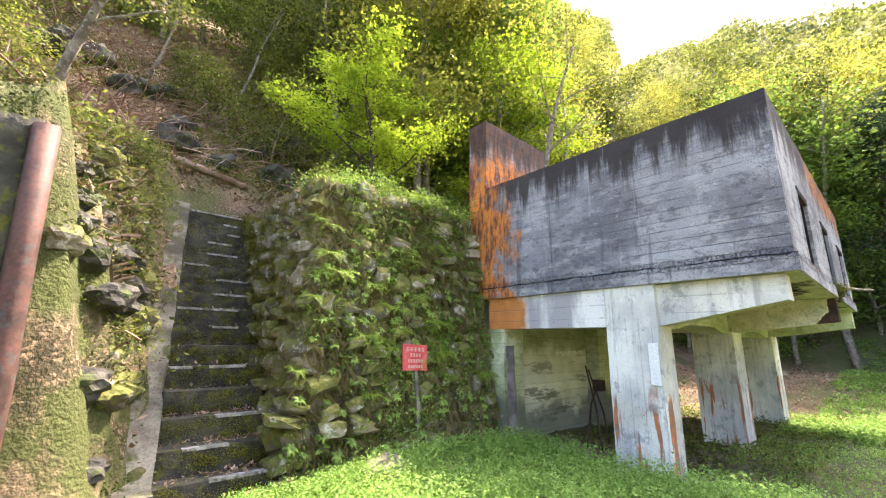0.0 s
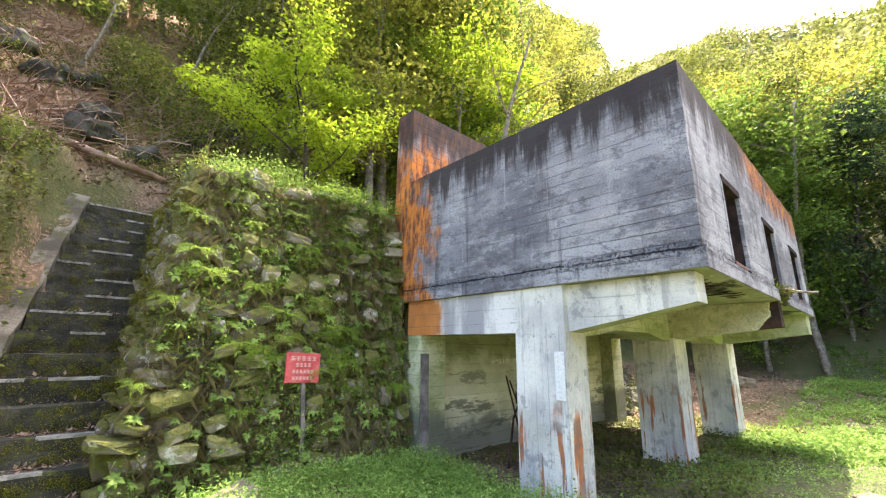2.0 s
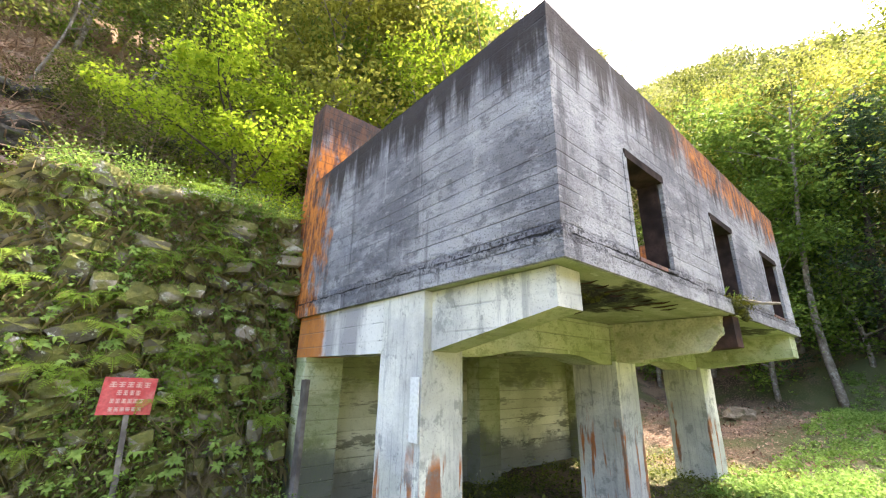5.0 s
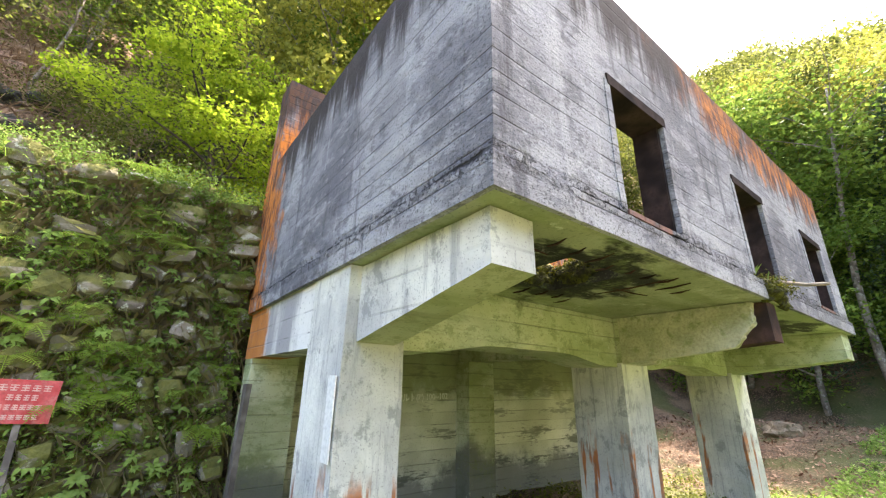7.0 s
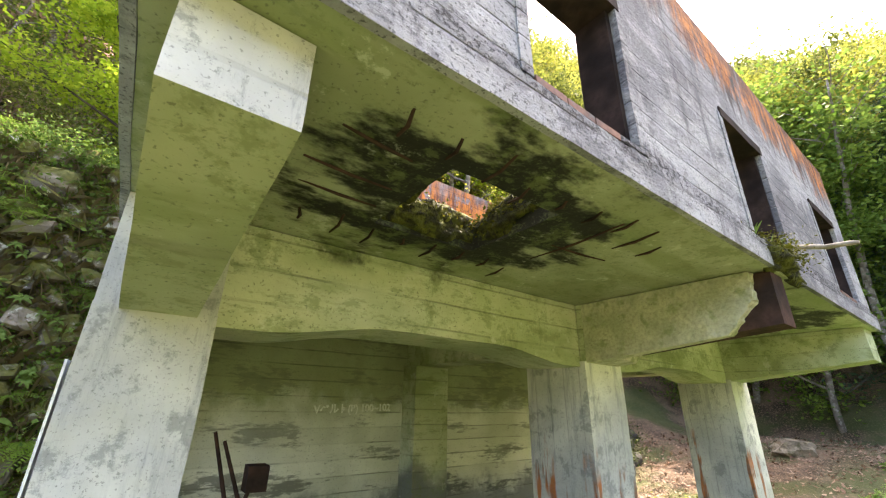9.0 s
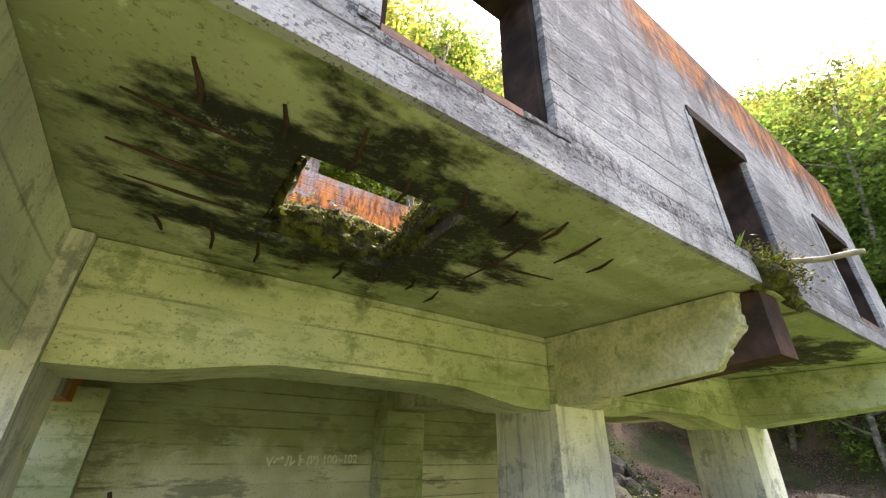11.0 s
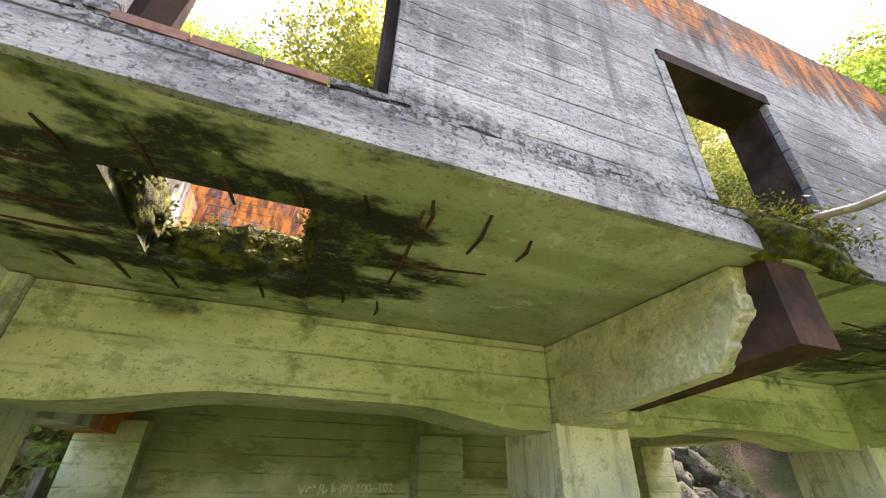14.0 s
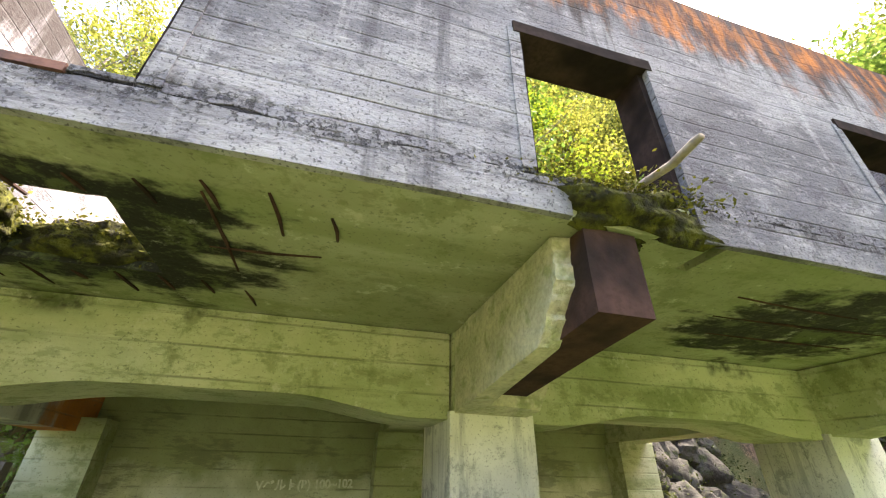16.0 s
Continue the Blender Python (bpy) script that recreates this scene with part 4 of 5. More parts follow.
def herbs():
    rng = np.random.default_rng(31)
    k = 12000
    x = rng.uniform(1.2, 5.2, k)
    y = rng.uniform(0.6, 4.35, k)
    x2 = rng.uniform(10.5, 23, 5200)
    y2 = rng.uniform(-6.5, 1.6, 5200)
    x3 = rng.uniform(5.2, 12, 1500)
    y3 = rng.uniform(-2.5, 1.9, 1500)
    x, y = np.concatenate([x, x2, x3]), np.concatenate([y, y2, y3])
    gap = np.sin(x * 2.1) * np.sin(y * 2.7 + 1) + rng.normal(size=len(x)) * 0.4
    keep = gap > -0.55
    x, y = x[keep], y[keep]
    tall = np.where(x < 5.0, 0.33 * smooth(1.0, 2.8, x) * smooth(4.7, 3.8, y) + 0.05, 0.16) * rng.uniform(0.5, 1.2, len(x))
    base = np.stack([x, y, land(x, y)], 1)
    per = 26
    c = np.repeat(base, per, 0)
    t = np.repeat(tall, per)
    f = rng.random(len(c))
    c[:, 2] += t * f
    c[:, :2] += rng.normal(size=(len(c), 2)) * (0.02 + 0.05 * f)[:, None]
    ob = leaf_mesh("yard_herbs", c, np.full(len(c), 0.45), np.where(c[:, 0] > 10, 2.0, 1.0) * rng.uniform(0.018, 0.042, len(c)), L_GRASS, seed=7)
    tagged(ob, "bright green feathery weeds covering the yard", "weeds", kind="stuff")
    # larger dark leaves near the columns
    k = 900
    x, y = rng.uniform(6.3, 13, k), rng.uniform(1.0, 4.2, k)
    c = np.stack([x, y, land(x, y) + 0.05], 1)
    pts = clusters(rng, c, 14, (0.09, 0.09, 0.05))
    ob = leaf_mesh("ground_ivy", pts, np.full(len(pts), 0.5), rng.uniform(0.03, 0.07, len(pts)), L_GREEN, seed=8)
    tagged(ob, "dark green ground ivy round the column feet", "ivy", kind="stuff")
    k = 700
    x = rng.uniform(12.0, 16.5, k)
    y = 4.9 + (x - 12.2) * 0.4 + rng.uniform(-0.5, 2.6, k)
    c = np.stack([x, y, land(x, y) + 0.25], 1)
    pts = clusters(rng, c, 36, (0.16, 0.16, 0.16))
    ob = leaf_mesh("cutting_plants", pts, np.full(len(pts), 0.4), rng.uniform(0.03, 0.08, len(pts)), L_BANK, seed=15)
    tagged(ob, "dark green plants hanging over the rocky cutting", "plants", kind="stuff")
    # fallen leaves: bank, steps, mound
    k = 16000
    x, y = rng.uniform(-4, 5, k), rng.uniform(4.9, 16, k)
    x2, y2 = rng.uniform(11.8, 20, 6000), rng.uniform(-1, 6, 6000)
    x, y = np.concatenate([x, x2]), np.concatenate([y, y2])
    ok = ~((x > 0.66) & (x < 2.3) & (y < 8.9))
    x, y = x[ok], y[ok]
    c = np.stack([x, y, land(x, y) + 0.02], 1)
    ob = leaf_mesh("leaf_litter", c, np.full(len(c), 0.75), rng.uniform(0.05, 0.12, len(c)), L_LITTER, seed=9)
    tagged(ob, "brown fallen leaves over the bank", "leaves", kind="stuff")
    pts = []
    for k in range(STEPS):
        yy, zz = STAIR_Y + k * RUN, STAIR_Z + k * RISE
        m = 110 if k < 3 else 30
        for _ in range(m):
            xx = float(stair_left(yy)) + rng.random() ** 0.7 * 0.95
            pts.append((xx, yy + RUN - 0.02 - 0.18 * rng.random() ** 1.5, zz + 0.02))
    moss = []
    for k in range(STEPS):
        yy, zz = STAIR_Y + k * RUN, STAIR_Z + k * RISE
        m = 26 if k < 7 else 12
        cx = float(stair_left(yy)) + rng.random(m) * 1.1
        cz = zz - 0.03 - rng.random(m) ** 0.8 * (RISE - 0.05)
        moss.append(clusters(rng, np.stack([cx, np.full(m, yy - 0.014), cz], 1), 90, (0.055, 0.006, 0.03)))
    moss = np.concatenate(moss)
    ob = leaf_mesh("step_moss", moss, np.full(len(moss), 0.3), rng.uniform(0.008, 0.020, len(moss)), M_MOSSLEAF, seed=14)
    tagged(ob, "olive moss covering the risers of the steps", "moss", kind="stuff")
    for _ in range(300):
        xx, yy = rng.uniform(0.5, 2.2), rng.uniform(3.9, 4.6)
        pts.append((xx, yy, land_at(xx, yy) + 0.03))
    ob = leaf_mesh("step_litter", pts, np.full(len(pts), 0.8), rng.uniform(0.03, 0.07, len(pts)), L_LITTER, seed=10)
    tagged(ob, "dead leaves lying on the steps", "leaves", kind="stuff")


herbs()


# ---- hillside brush ----
def brush():
    rng = np.random.default_rng(41)
    bm_v, bm_f = [], []
    for _ in range(5200):
        x, y = rng.uniform(-4, 9), rng.uniform(8.6, 18)
        if rng.random() < 0.35:
            x, y = rng.uniform(-2.5, 0.4), rng.uniform(5.0, 11)
        z = land_at(x, y)
        d = Vector((rng.normal() + 0.5, rng.normal() - 0.5, rng.normal() * 0.5 + 0.1)).normalized()
        L = rng.uniform(0.3, 1.3) if y > 9 and x > -2 else rng.uniform(0.12, 0.4)
        r = rng.uniform(0.005, 0.018)
        a = Vector((x, y, z + 0.02))
        b = a + d * L
        b.z = max(b.z, land_at(b.x, b.y) + 0.03)
        if b.x > 0.55 and b.y < 9.0:
            continue
        u = d.orthogonal().normalized() * r
        w = d.cross(u)
        i = len(bm_v)
        for p in (a, (a + b) / 2 + Vector((0, 0, L * 0.06)), b):
            for q in (u, -u * 0.5 + w * 0.87, -u * 0.5 - w * 0.87):
                bm_v.append(p + q)
        for s in (0, 3):
            for q in range(3):
                bm_f.append((i + s + q, i + s + (q + 1) % 3, i + s + 3 + (q + 1) % 3, i + s + 3 + q))
    tagged(raw("dead_twigs", bm_v, bm_f, M_TWIG), "tangled dead twigs over the brown bank", "twigs", kind="stuff")
    # low green shrubs over the bank
    k = 2000
    x, y = rng.uniform(-4, 12, k), rng.uniform(8.8, 19, k)
    xb, yb = rng.uniform(-1.6, 0.55, 500), rng.uniform(4.5, 8.9, 500)
    x, y = np.concatenate([x, xb]), np.concatenate([y, yb])
    keep = (np.sin(x * 1.3 + 2) * np.sin(y * 1.1) + rng.normal(size=len(x)) * 0.3) > np.where(x < 2.5, 0.0, -0.3)
    x, y = x[keep], y[keep]
    c = np.stack([x, y, land(x, y) + 0.12], 1)
    pts = clusters(rng, c, 60, (0.17, 0.17, 0.13))
    ob = leaf_mesh("hill_undergrowth", pts, np.full(len(pts), 0.4), rng.uniform(0.03, 0.08, len(pts)), L_GREEN, seed=12)
    tagged(ob, "green undergrowth on the hillside", "undergrowth", kind="stuff")
    k = 420
    x, y = rng.uniform(-1.3, 0.5, k), rng.uniform(4.5, 9.0, k)
    c = np.stack([x, y, land(x, y) + 0.03], 1)
    pts = clusters(rng, c, 50, (0.10, 0.10, 0.06))
    ob = leaf_mesh("bank_weeds", pts, np.full(len(pts), 0.3), rng.uniform(0.02, 0.05, len(pts)), L_BANK, seed=13)
    tagged(ob, "pale green weeds on the bank beside the steps", "weeds", kind="stuff")


brush()


def rock(at, size, seed, mat, label, group="", flat=0.7, name="rock", turn=0):
    ob = mesh_ob(name, blob(size, seed, flat, 0.45, 3), mat, smooth=seed % 2 == 0)
    ob.location = at
    ob.rotation_euler = (0, 0, turn)
    return tagged(ob, label, "rock", group)


for k in range(46):
    y = rngp.uniform(4.4, 6.6)
    x = float(stair_left(y)) - rngp.uniform(0.35, 1.1)
    rock((x, y, land_at(x, y) - 0.12), rngp.uniform(0.10, 0.27), 2 * k + 1, M_STONE if k % 3 == 0 else M_ROCK, "lichen-spotted rock bedded in the bank", "rocks in the bank")
rock((2.72, 3.95, 0.12), 0.24, 3, M_BOULDER, "rounded tan boulder at the foot of the wall", flat=0.8, name="boulder")
rock((17.2, 3.1, land_at(17.2, 3.1) + 0.04), 0.42, 5, M_BOULDER, "large rounded tan boulder on leaf litter", flat=0.65, name="boulder")
rock((8.0, -0.0, -0.02), 0.26, 9, M_BOULDER, "flat stone half sunk in the weeds", flat=0.4, name="boulder")
for k in range(60):
    x = rngp.uniform(12.2, 16.5)
    y = 4.9 + (x - 12.2) * 0.4 + rngp.uniform(-0.3, 2.6)
    rock((x, y, land_at(x, y)), rngp.uniform(0.25, 0.6), k + 50, M_ROCK, "dark mossy rock of the hill cutting", "rocks of the cutting", 0.9)
for k in range(26):
    x, y = rngp.uniform(-3, 8), rngp.uniform(9.5, 14)
    rock((x, y, land_at(x, y)), rngp.uniform(0.2, 0.55), k + 150, M_ROCK, "mossy rock on the wooded slope", "rocks on the slope", 0.8)
cap = mesh_ob("stone_block", block((-0.35, -0.15, -0.07), (0.35, 0.15, 0.12), 0.1, 0.02, 0.02), M_NOSE)
cap.matrix_world = pose(3.95, 5.6, 3.86, 0, 4, -14)
tagged(cap, "pale squared stone block lying on top of the wall", "stone")

# ---- rusted post and mossy block by the bank ----
pb = bmesh.new()
tube(pb, [(-0.31, 3.95, -0.1), (-0.34, 3.95, 1.2), (-0.38, 3.97, 2.1), (-0.42, 4.0, 3.03)], [0.085, 0.085, 0.08, 0.08], 8)
tagged(mesh_ob("leaning_post", pb, M_RUST, smooth=True), "leaning rusted steel post against the bank", "post")
tagged(mesh_ob("mossy_block", block((-1.6, 4.02, -0.2), (-0.43, 4.8, 3.08), 0.14, 0.05, 0.05), M_STEP, smooth=True), "large moss-covered concrete block in the bank", "block")

# ---- red notice board ----
sign = empty("notice_board", "faded red notice board on a leaning post before the wall", "sign", at=(3.46, 4.38, 0.3))
sb = block((-0.215, -0.012, -0.17), (0.215, 0.008, 0.17), 0.1, 0.002, 0.004)
board = part("board", sb, M_RED, sign)
board.matrix_basis = pose(0.0, 0.075, 1.01, -4, 2, 3)
stake = bmesh.new()
tube(stake, [(0.06, 0.02, -0.35), (0.05, 0.04, 0.3), (0.02, 0.09, 0.88), (0.01, 0.10, 1.12)], [0.034, 0.034, 0.032, 0.03], 4)
part("post", stake, M_WOOD, sign, "dark weathered wooden stake")
rb = random.Random(2)
for row, (n, w, h) in enumerate(((5, 0.34, 0.05), (4, 0.20, 0.045), (6, 0.28, 0.04), (6, 0.27, 0.035))):
    for k in range(n):
        x = -w / 2 + (k + 0.5) * w / n
        z = 0.105 - row * 0.075
        for m in range(3):
            a = rb.uniform(0.3, 0.42) * w / n
            zz = z + (m - 1) * h * 0.38
            bar = block((x - a, -0.0165, zz - 0.005), (x + a, -0.0125, zz + 0.004), 0.3, 0, 0.0008)
            part("lettering", bar, M_FADED, board)
        bar = block((x - 0.005, -0.0168, z - h / 2), (x + 0.004, -0.0126, z + h / 2), 0.3, 0, 0.0008)
        part("lettering", bar, M_FADED, board)

# ---- plank, branch, scrap ----
pl = mesh_ob("plank", block((-0.06, -0.02, 0), (0.06, 0.03, 1.58), 0.12, 0.006, 0.006), M_WOOD)
pl.matrix_world = pose(5.075, 4.08, -0.1, 1.5, 2.5, 92)
tagged(pl, "weathered grey timber plank leaning on the concrete", "plank")

scrap = empty("scrap_stand", "dark rusted scrap frame standing under the floor", "scrap", at=(6.0, 3.2, -0.08))
for pts in (((0, 0, 0), (0.1, 0.1, 0.6), (-0.12, 0.12, 1.28)), ((0.25, 0, 0), (0.2, 0.05, 0.6), (-0.05, 0.12, 1.22)), ((0.1, 0.3, 0), (0.12, 0.2, 0.7), (0.22, 0.1, 1.05))):
    bm = bmesh.new()
    tube(bm, pts, [0.018, 0.016, 0.012], 6)
    part("leg", bm, M_DARKRUST, scrap)
part("box", block((0.12, 0.02, 0.9), (0.26, 0.16, 1.06), 0.1, 0.006), M_DARKRUST, scrap)


def sill_growth():
    bm = blob(1, 5, 1, 0.5, 4)
    for v in bm.verts:
        n = noise.noise(v.co * 3.7) * 0.25
        v.co = Vector((v.co.x * 0.43, v.co.y * (0.13 + 0.08 * n), v.co.z * (0.10 + 0.10 * n)))
    ob = mesh_ob("moss_mat", bm, M_MOSS, smooth=True)
    ob.location = (8.58, Y0 + 0.05, 2.33)
    tagged(ob, "thick moss and soil on the broken window sill", "moss")
    rng = np.random.default_rng(6)
    c = clusters(rng, [(8.58, Y0 + 0.02, 2.40)], 3000, (0.19, 0.07, 0.035))
    tagged(leaf_mesh("sill_moss_fuzz", c, np.full(len(c), 0.4), rng.uniform(0.012, 0.03, len(c)), M_MOSSLEAF, seed=20), "moss fuzz and crumbs on the broken sill", "moss", kind="stuff")
    v, f = [], []
    for k in range(14):
        x, y = rng.uniform(8.3, 8.8), Y0 + rng.uniform(-0.03, 0.15)
        h = rng.uniform(0.06, 0.18)
        dx, dy = rng.normal() * 0.06, rng.normal() * 0.06
        i = len(v)
        v += [(x, y, 2.40), (x + 0.005, y, 2.40), (x + dx * 0.5, y + dy * 0.5, 2.40 + h * 0.7), (x + dx * 1.3, y + dy * 1.3, 2.4 + h)]
        f += [(i, i + 1, i + 2), (i + 1, i + 3, i + 2)]
    tagged(raw("sill_grass", v, f, L_GRASS), "grass blades growing on the broken sill", "grass", kind="stuff")
    bm = bmesh.new()
    tube(bm, [BR0, BR0.lerp(BR1, 0.35) + Vector((0, 0, 0.015)), BR0.lerp(BR1, 0.7) - Vector((0, 0, 0.01)), BR0.lerp(BR1, 0.93), BR1], [0.015, 0.016, 0.016, 0.015, 0.012], 7)
    tagged(mesh_ob("fallen_branch", bm, M_DRIFT, smooth=True), "bleached broken branch lying across the window sill", "branch")
    # growth round the hole in the floor
    for (x, y, w, d) in ((6.42, 1.60, 0.34, 0.10), (6.10, 1.25, 0.055, 0.32), (6.74, 1.3, 0.06, 0.24)):
        bm = blob(1, int(x * 10), 1, 0.5, 4)
        for q in bm.verts:
            n = noise.noise(q.co * 4) * 0.3
            q.co = Vector((q.co.x * w * (1 + n * .3), q.co.y * d * (1 + n), q.co.z * (0.10 + 0.04 * n)))
        ob = mesh_ob("moss_mat", bm, M_MOSS, smooth=True)
        ob.location = (x, y, 2.36)
        tagged(ob, "black soil and moss at the edge of the hole", "moss", "moss round the hole")
        c = clusters(rng, [(x, y, 2.40)], 1500, (w * 0.5, d * 0.45, 0.04))
        tagged(leaf_mesh("hole_moss_fuzz", c, np.full(len(c), 0.3), rng.uniform(0.012, 0.035, len(c)), M_MOSSLEAF, seed=22), "moss fuzz at the edge of the hole", "moss", kind="stuff")


BR0, BR1 = Vector((8.67, 0.70, 2.46)), Vector((8.545, 0.19, 2.345))
sill_growth()


# ---- trees ----
def limb(rng, start, way, length, r0, bend, n=6, lift=0.0):
    pts, d = [Vector(start)], Vector(way).normalized()
    for _ in range(n):
        d = (d + Vector((rng.uniform(-bend, bend), rng.uniform(-bend, bend), rng.uniform(-bend, bend) * 0.6 + lift))).normalized()
        pts.append(pts[-1] + d * length / n)
    return pts, [r0 * (1 - 0.8 * i / n) for i in range(n + 1)]


def tree(name, seed, height, radius, lean, bark, leaves, label, count=5000, leaf=0.12, crown_from=0.35, spread=0.45, level=0.3, limbs=9, puff=0.5, twigs=3, shape="round", clear=False, at=(0, 0, 0)):
    """A tapered, bent trunk, limbs with side twigs, and leaves gathered round the twigs' outer ends."""
    rng = random.Random(seed)
    nr = np.random.default_rng(seed)
    ob = empty(name, label, "tree", at=at)
    top = Vector((lean[0], lean[1], 1)).normalized()
    tp, tr = limb(rng, (0, 0, -0.4), top, height + 0.4, radius, 0.09, 10, 0.02)
    bm = bmesh.new()
    tube(bm, tp, [max(0.012, r) for r in tr], 8)
    part("trunk", bm, bark, ob, smooth=True)
    bb = bmesh.new()
    tips = []
    for k in range(limbs):
        f = crown_from + (0.97 - crown_from) * (k + rng.random() * 0.6) / limbs
        i = min(9, int(f * 10))
        p = tp[i].lerp(tp[i + 1], f * 10 - i)
        a = k * 2.4 + rng.uniform(-0.4, 0.4)
        reach = height * spread * ((1.05 - f) * 1.3 if shape == "cone" else math.sqrt(max(0.08, 1 - (2 * (f - crown_from) / (1 - crown_from) - 0.9) ** 2 * 0.75)))
        rise = -0.12 if shape == "cone" else 0.35 + 0.5 * f
        lp, lr = limb(rng, p, (math.cos(a), math.sin(a), rise), reach, tr[i] * 0.5, 0.22, 5, -0.03 if shape == "cone" else 0.02)
        tube(bb, lp, [max(0.006, r) for r in lr], 5)
        tips += [lp[j].lerp(lp[j + 1], rng.random()) for j in (2, 3, 4)] + [lp[-1]]
        for _ in range(twigs):
            j = rng.randint(1, 4)
            tw, twr = limb(rng, lp[j], (rng.uniform(-1, 1), rng.uniform(-1, 1), rng.uniform(-0.2, 0.7)), reach * 0.45, lr[j] * 0.5, 0.3, 3)
            tube(bb, tw, [max(0.004, r) for r in twr], 4)
            tips += [tw[-1], tw[-2]]
    part("branchwork", bb, bark, ob)
    if count:
        c = np.array([tuple(t) for t in tips])
        pick = nr.integers(0, len(c), count)
        s = puff * nr.uniform(0.5, 1.3, len(c))[pick][:, None]
        pts = c[pick] + nr.normal(size=(count, 3)) * s * np.array((1, 1, 0.45 if level > 0.5 else 0.7)) * 0.55
        leaf_mesh("crown", pts, np.full(count, level), nr.uniform(0.6, 1.3, count) * leaf, leaves, ob, seed=seed, width=0.6)
    return ob


def grove():
    kinds = [
        tree("broadleaf_tree", 1, 8.5, 0.13, (0.1, -0.12), M_BARK, L_GREEN, "slender broadleaf tree with dull green leaves on the slope", 9000, 0.13, 0.3, 0.30, puff=0.75, limbs=12, at=(7.6, 15.0, land_at(7.6, 15))),
        tree("broadleaf_tree", 2, 9.5, 0.16, (-0.08, -0.1), M_DARKBARK, L_GREEN, "tall broadleaf tree with dark bark on the slope", 10000, 0.13, 0.28, 0.28, puff=0.8, limbs=13, at=(10.5, 12.8, land_at(10.5, 12.8))),
        tree("spring_tree", 3, 8.0, 0.12, (0.05, -0.15), M_BARK, L_YELLOW, "young tree with fresh yellow-green spring leaves", 9000, 0.12, 0.25, 0.32, puff=0.75, limbs=12, at=(14.0, 11.5, land_at(14, 11.5))),
        tree("conifer", 4, 10.0, 0.15, (0.02, 0.0), M_DARKBARK, L_DARK, "dark green drooping conifer at the forest edge", 15000, 0.12, 0.05, 0.30, 0.5, 26, 0.6, 3, "cone", at=(24.0, 0.2, land_at(24, 0.2))),
        tree("broadleaf_tree", 6, 7.0, 0.10, (0.0, -0.2), M_BARK, L_GREEN, "many-branched broadleaf tree on the slope", 9000, 0.12, 0.2, 0.34, puff=0.8, limbs=12, at=(4.8, 16.5, land_at(4.8, 16.5))),
    ]
    fresh = tree("broadleaf_tree", 8, 7.0, 0.10, (-0.05, -0.05), M_BARK, L_FRESH, "fresh green broadleaf tree at the forest edge", 11000, 0.14, 0.12, 0.36, 0.5, puff=0.8, limbs=14, at=(21.8, 3.0, land_at(21.8, 3.0)))
    kinds.append(fresh)
    rng = random.Random(77)
    spots = []
    # slope behind wall and building
    for _ in range(400):
        x, y = rng.uniform(-7, 32), rng.uniform(10.0, 28)
        if y < 9.5 + max(0, x - 13) * 0.2 or (x < 6.5 and y < 14.5) or any((x - a) ** 2 + (y - b) ** 2 < (3.4 if y < 20 else 6) for a, b, _ in spots):
            continue
        spots.append((x, y, rng.choice((0, 5, 2, 4, 2, 5) if y < 20 and x < 13 else (0, 2, 2, 1, 2))))
        if len(spots) >= 105:
            break
    # forest edge beyond the yard
    edge = []
    for _ in range(300):
        x, y = rng.uniform(19.5, 36), rng.uniform(-14, 11)
        if any((x - a) ** 2 + (y - b) ** 2 < 5.5 for a, b, _ in edge) or (x < 22.5 and y > -4.5):
            continue
        edge.append((x, y, rng.choice((3, 5, 3, 5) if y < -0.5 and x < 26 else (2, 0, 5)) if x < 28 else rng.choice((2, 2, 0))))
        if len(edge) >= 38:
            break
    tall = [(8.0, 9.6, 2, 1.35), (8.8, 11.0, 2, 1.5), (10.4, 10.0, 2, 1.35), (12.2, 11.0, 2, 1.4), (7.2, 9.2, 2, 1.25), (14.4, 9.6, 2, 1.1), (16.5, 10.5, 2, 1.1), (22.8, 5.2, 5, 1.1), (23.4, 0.6, 5, 0.9), (21.0, 6.6, 5, 0.9), (25.0, 2.6, 5, 1.2), (22.4, -2.6, 5, 0.65), (10.0, 11.4, 5, 1.3)]
    for x, y, k, s in tall:
        copy_thing(kinds[k], pose(x, y, land_at(x, y), rng.uniform(-4, 4), rng.uniform(-4, 4), rng.uniform(0, 360)) @ Matrix.Diagonal((s, s, s, 1)))
    for x, y, k in spots + edge:
        s = rng.uniform(0.9, 1.45)
        src = kinds[k]
        copy_thing(src, pose(x, y, land_at(x, y), rng.uniform(-5, 5), rng.uniform(-5, 5), rng.uniform(0, 360)) @ Matrix.Diagonal((s, s, s, 1)))


grove()
shrub = tree("shrub", 31, 2.2, 0.035, (0.1, -0.2), M_TWIG, L_GREEN, "leafy green shrub on the brown slope", 3600, 0.085, 0.08, 0.45, 0.35, 12, 0.5, 4, at=(3.2, 11.0, land_at(3.2, 11.0)))
shrub_rng = random.Random(5)
for _ in range(18):
    x, y = shrub_rng.uniform(-3.5, 9), shrub_rng.uniform(10.2, 15.5)
    if x < 2.2 and y < 11.8 and x > -1.2:
        continue
    s = shrub_rng.uniform(0.7, 1.4)
    copy_thing(shrub, pose(x, y, land_at(x, y), 0, 0, shrub_rng.uniform(0, 360)) @ Matrix.Diagonal((s, s, s, 1)))
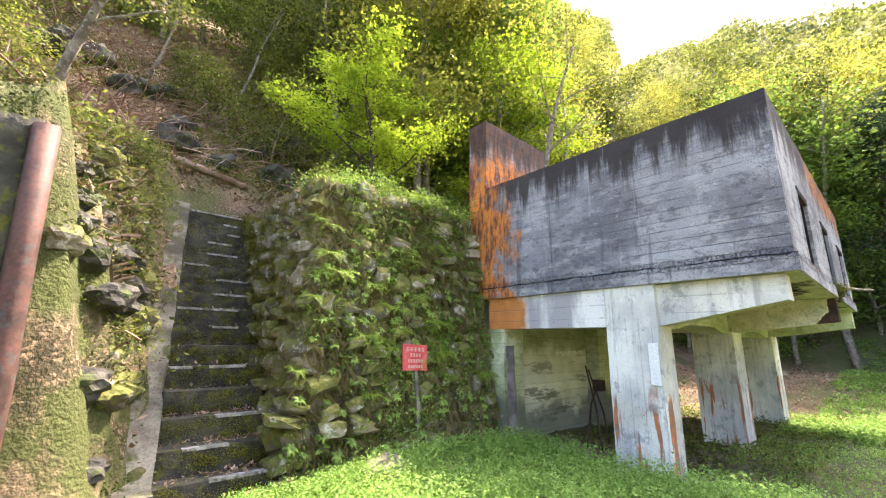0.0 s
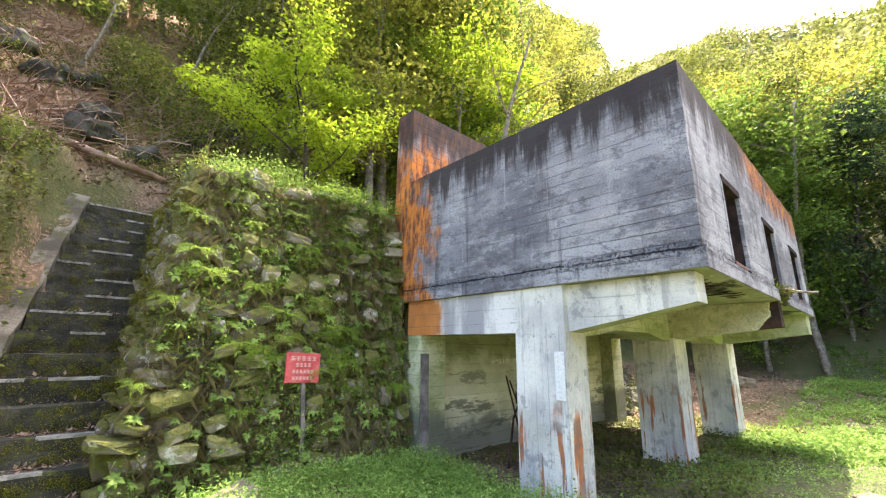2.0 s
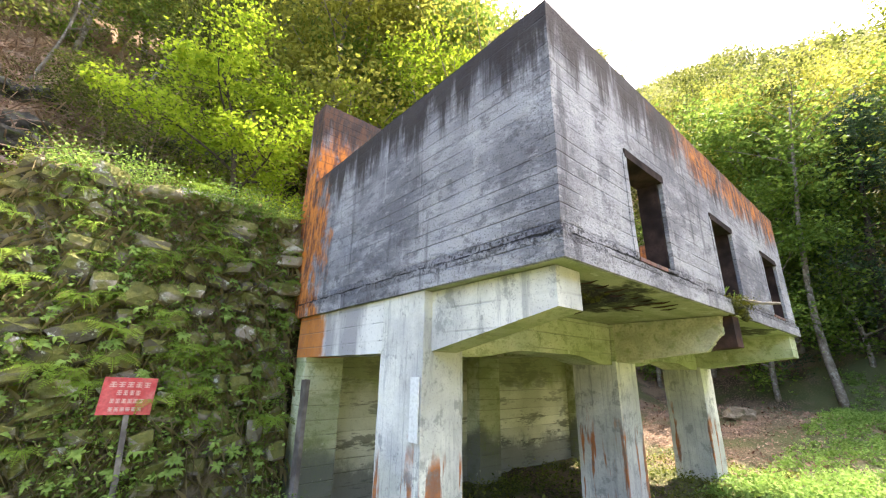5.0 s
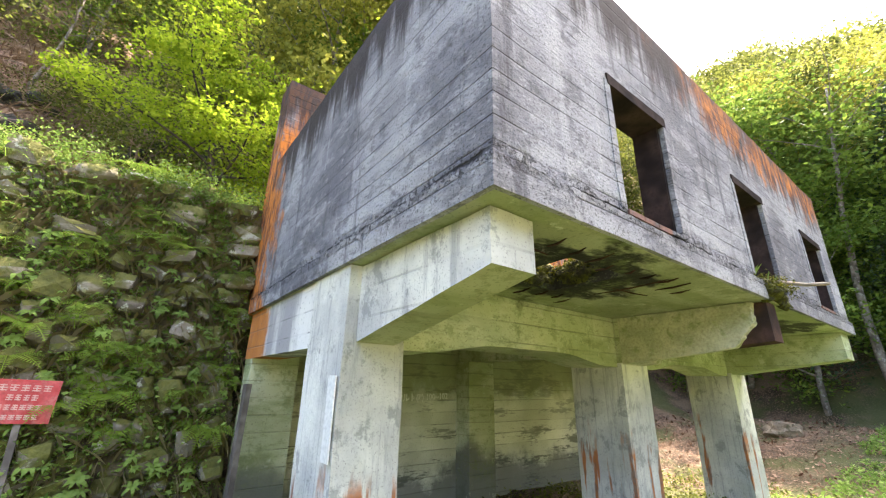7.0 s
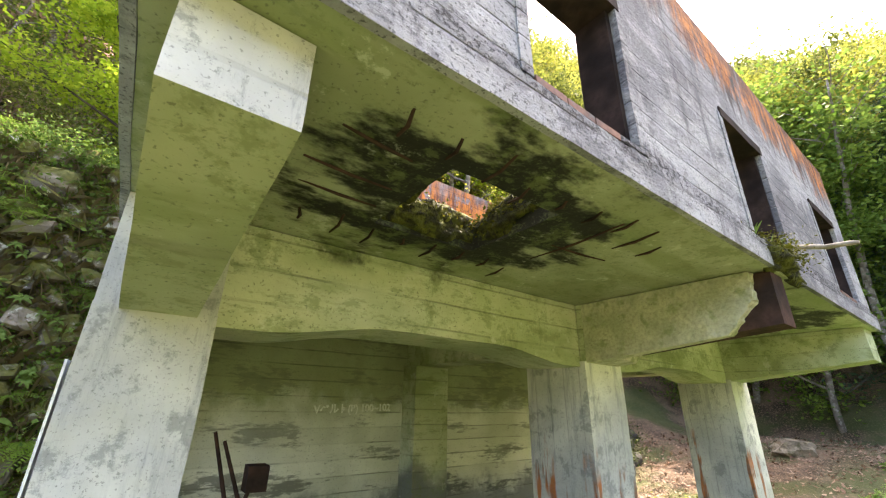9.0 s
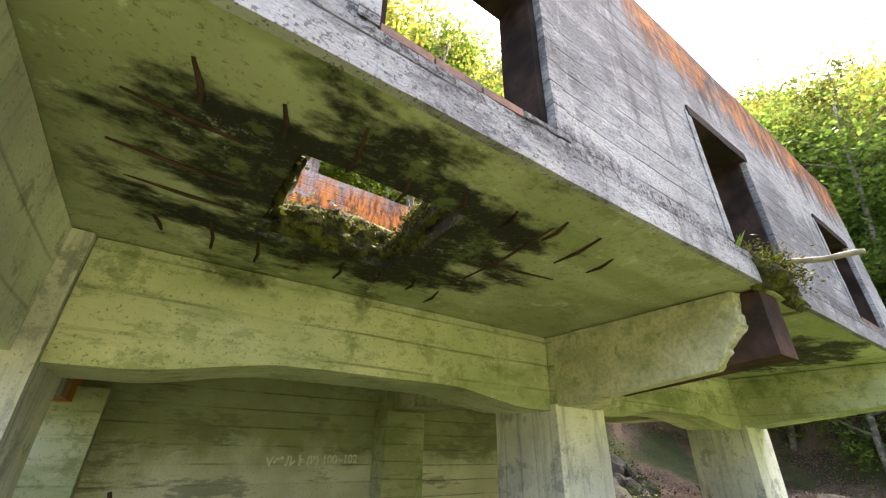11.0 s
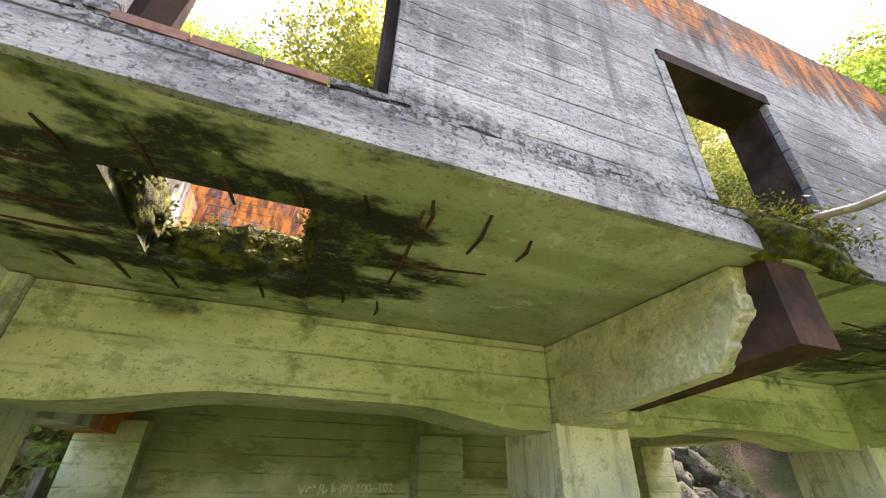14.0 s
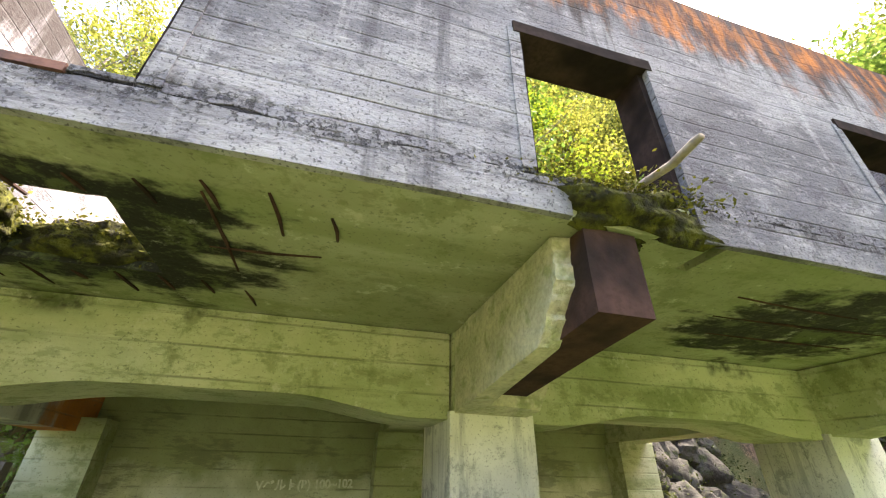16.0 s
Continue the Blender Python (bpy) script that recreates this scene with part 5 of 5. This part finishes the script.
maple = tree("maple_tree", 12, 3.6, 0.09, (-0.15, -0.28), M_DARKBARK, L_MAPLE, "maple with layered bright yellow-green leaves above the wall", 15000, 0.085, 0.2, 0.62, 0.72, 11, 0.42, 4, at=(5.0, 8.3, land_at(5.0, 8.3)))
tree("maple_tree", 13, 6.5, 0.11, (0.1, -0.1), M_BARK, L_MAPLE, "maple with bright green leaves behind the ruin", 13000, 0.10, 0.25, 0.42, 0.6, 11, 0.6, 4, at=(9.6, 8.8, land_at(9.6, 8.8)))
tree("maple_tree", 14, 7.0, 0.11, (-0.1, -0.1), M_BARK, L_MAPLE, "maple with yellow-green leaves behind the ruin", 12000, 0.10, 0.25, 0.40, 0.6, 11, 0.6, 4, at=(12.6, 9.3, land_at(12.6, 9.3)))
tree("bare_tree", 21, 6.4, 0.12, (0.06, -0.05), M_BARK, L_YELLOW, "nearly bare forked tree rising behind the roofless walls", 500, 0.07, 0.3, 0.4, limbs=8, puff=0.2, at=(9.3, 6.4, land_at(9.3, 6.4)))
tree("bare_tree", 22, 6.0, 0.10, (-0.05, -0.05), M_BARK, L_YELLOW, "nearly bare thin tree behind the roofless walls", 500, 0.07, 0.35, 0.4, limbs=7, puff=0.2, at=(10.6, 6.9, land_at(10.6, 6.9)))
tree("bare_tree", 23, 11.0, 0.14, (0.02, 0.0), M_BARK, L_YELLOW, "tall pale crooked trunk with sparse leaves at the forest edge", 900, 0.10, 0.75, 0.3, limbs=8, puff=0.3, at=(21.6, 1.3, land_at(21.6, 1.3)))
tree("thin_tree", 24, 6.0, 0.07, (0.22, 0.05), M_BARK, L_GREEN, "thin pale leaning trunk on the brown slope", 2500, 0.10, 0.55, 0.35, limbs=8, puff=0.5, at=(2.0, 12.3, land_at(2.0, 12.3)))
tree("thin_tree", 25, 7.5, 0.15, (0.10, -0.02), M_BARK, L_GREEN, "pale-barked leaning tree on the slope", 5000, 0.11, 0.45, 0.38, limbs=9, puff=0.6, at=(5.6, 11.8, land_at(5.6, 11.8)))
tree("thin_tree", 26, 6.0, 0.11, (0.15, -0.25), M_BARK, L_GREEN, "sunlit trunk leaning over the bank", 2600, 0.11, 0.35, 0.45, limbs=10, puff=0.6, at=(-1.3, 10.5, land_at(-1.3, 10.5)))
tree("thin_tree", 27, 5.5, 0.06, (0.3, -0.05), M_BARK, L_GREEN, "slim leaning sapling over the brown bank", 2000, 0.11, 0.4, 0.45, limbs=10, puff=0.6, at=(0.2, 13.6, land_at(0.2, 13.6)))
log = bmesh.new()
tube(log, [(-0.6, 10.3, land_at(-0.6, 10.3) + 0.1), (0.5, 9.9, land_at(0.5, 9.9) + 0.12), (1.3, 9.6, land_at(1.3, 9.6) + 0.14), (2.3, 9.3, land_at(2.3, 9.3) + 0.08)], [0.10, 0.09, 0.08, 0.06], 7)
tagged(mesh_ob("fallen_log", log, M_TWIG, smooth=True), "fallen tree trunk across the top of the steps", "log")


def far_woods():
    rng = np.random.default_rng(55)
    for name, mat, n, seed in (("far_woods", L_FAR, 1500, 1), ("far_woods", L_GREEN, 1000, 2), ("far_woods", L_DARK, 200, 3)):
        x = rng.uniform(30, 135, n)
        y = rng.uniform(-25, 95, n)
        near = rng.random(n) < 0.35
        x = np.where(near, rng.uniform(-12, 40, n), x)
        y = np.where(near, rng.uniform(26, 60, n), y)
        z = land(x, y)
        r = rng.uniform(1.2, 2.6, n)
        c = np.repeat(np.stack([x, y, z + r * 1.5], 1), 110, 0)
        rr = np.repeat(r, 110)
        d = rng.normal(size=c.shape)
        d /= np.linalg.norm(d, axis=1)[:, None]
        c = c + d * rr[:, None] * rng.uniform(0.55, 1.0, len(c))[:, None] * np.array((1, 1, 1.2))
        ob = leaf_mesh(name, c, np.full(len(c), 0.35), rng.uniform(0.35, 0.75, len(c)), mat, seed=60 + seed, width=0.7)
        tagged(ob, "distant spring woods on the mountainside", "woods", kind="stuff")


far_woods()
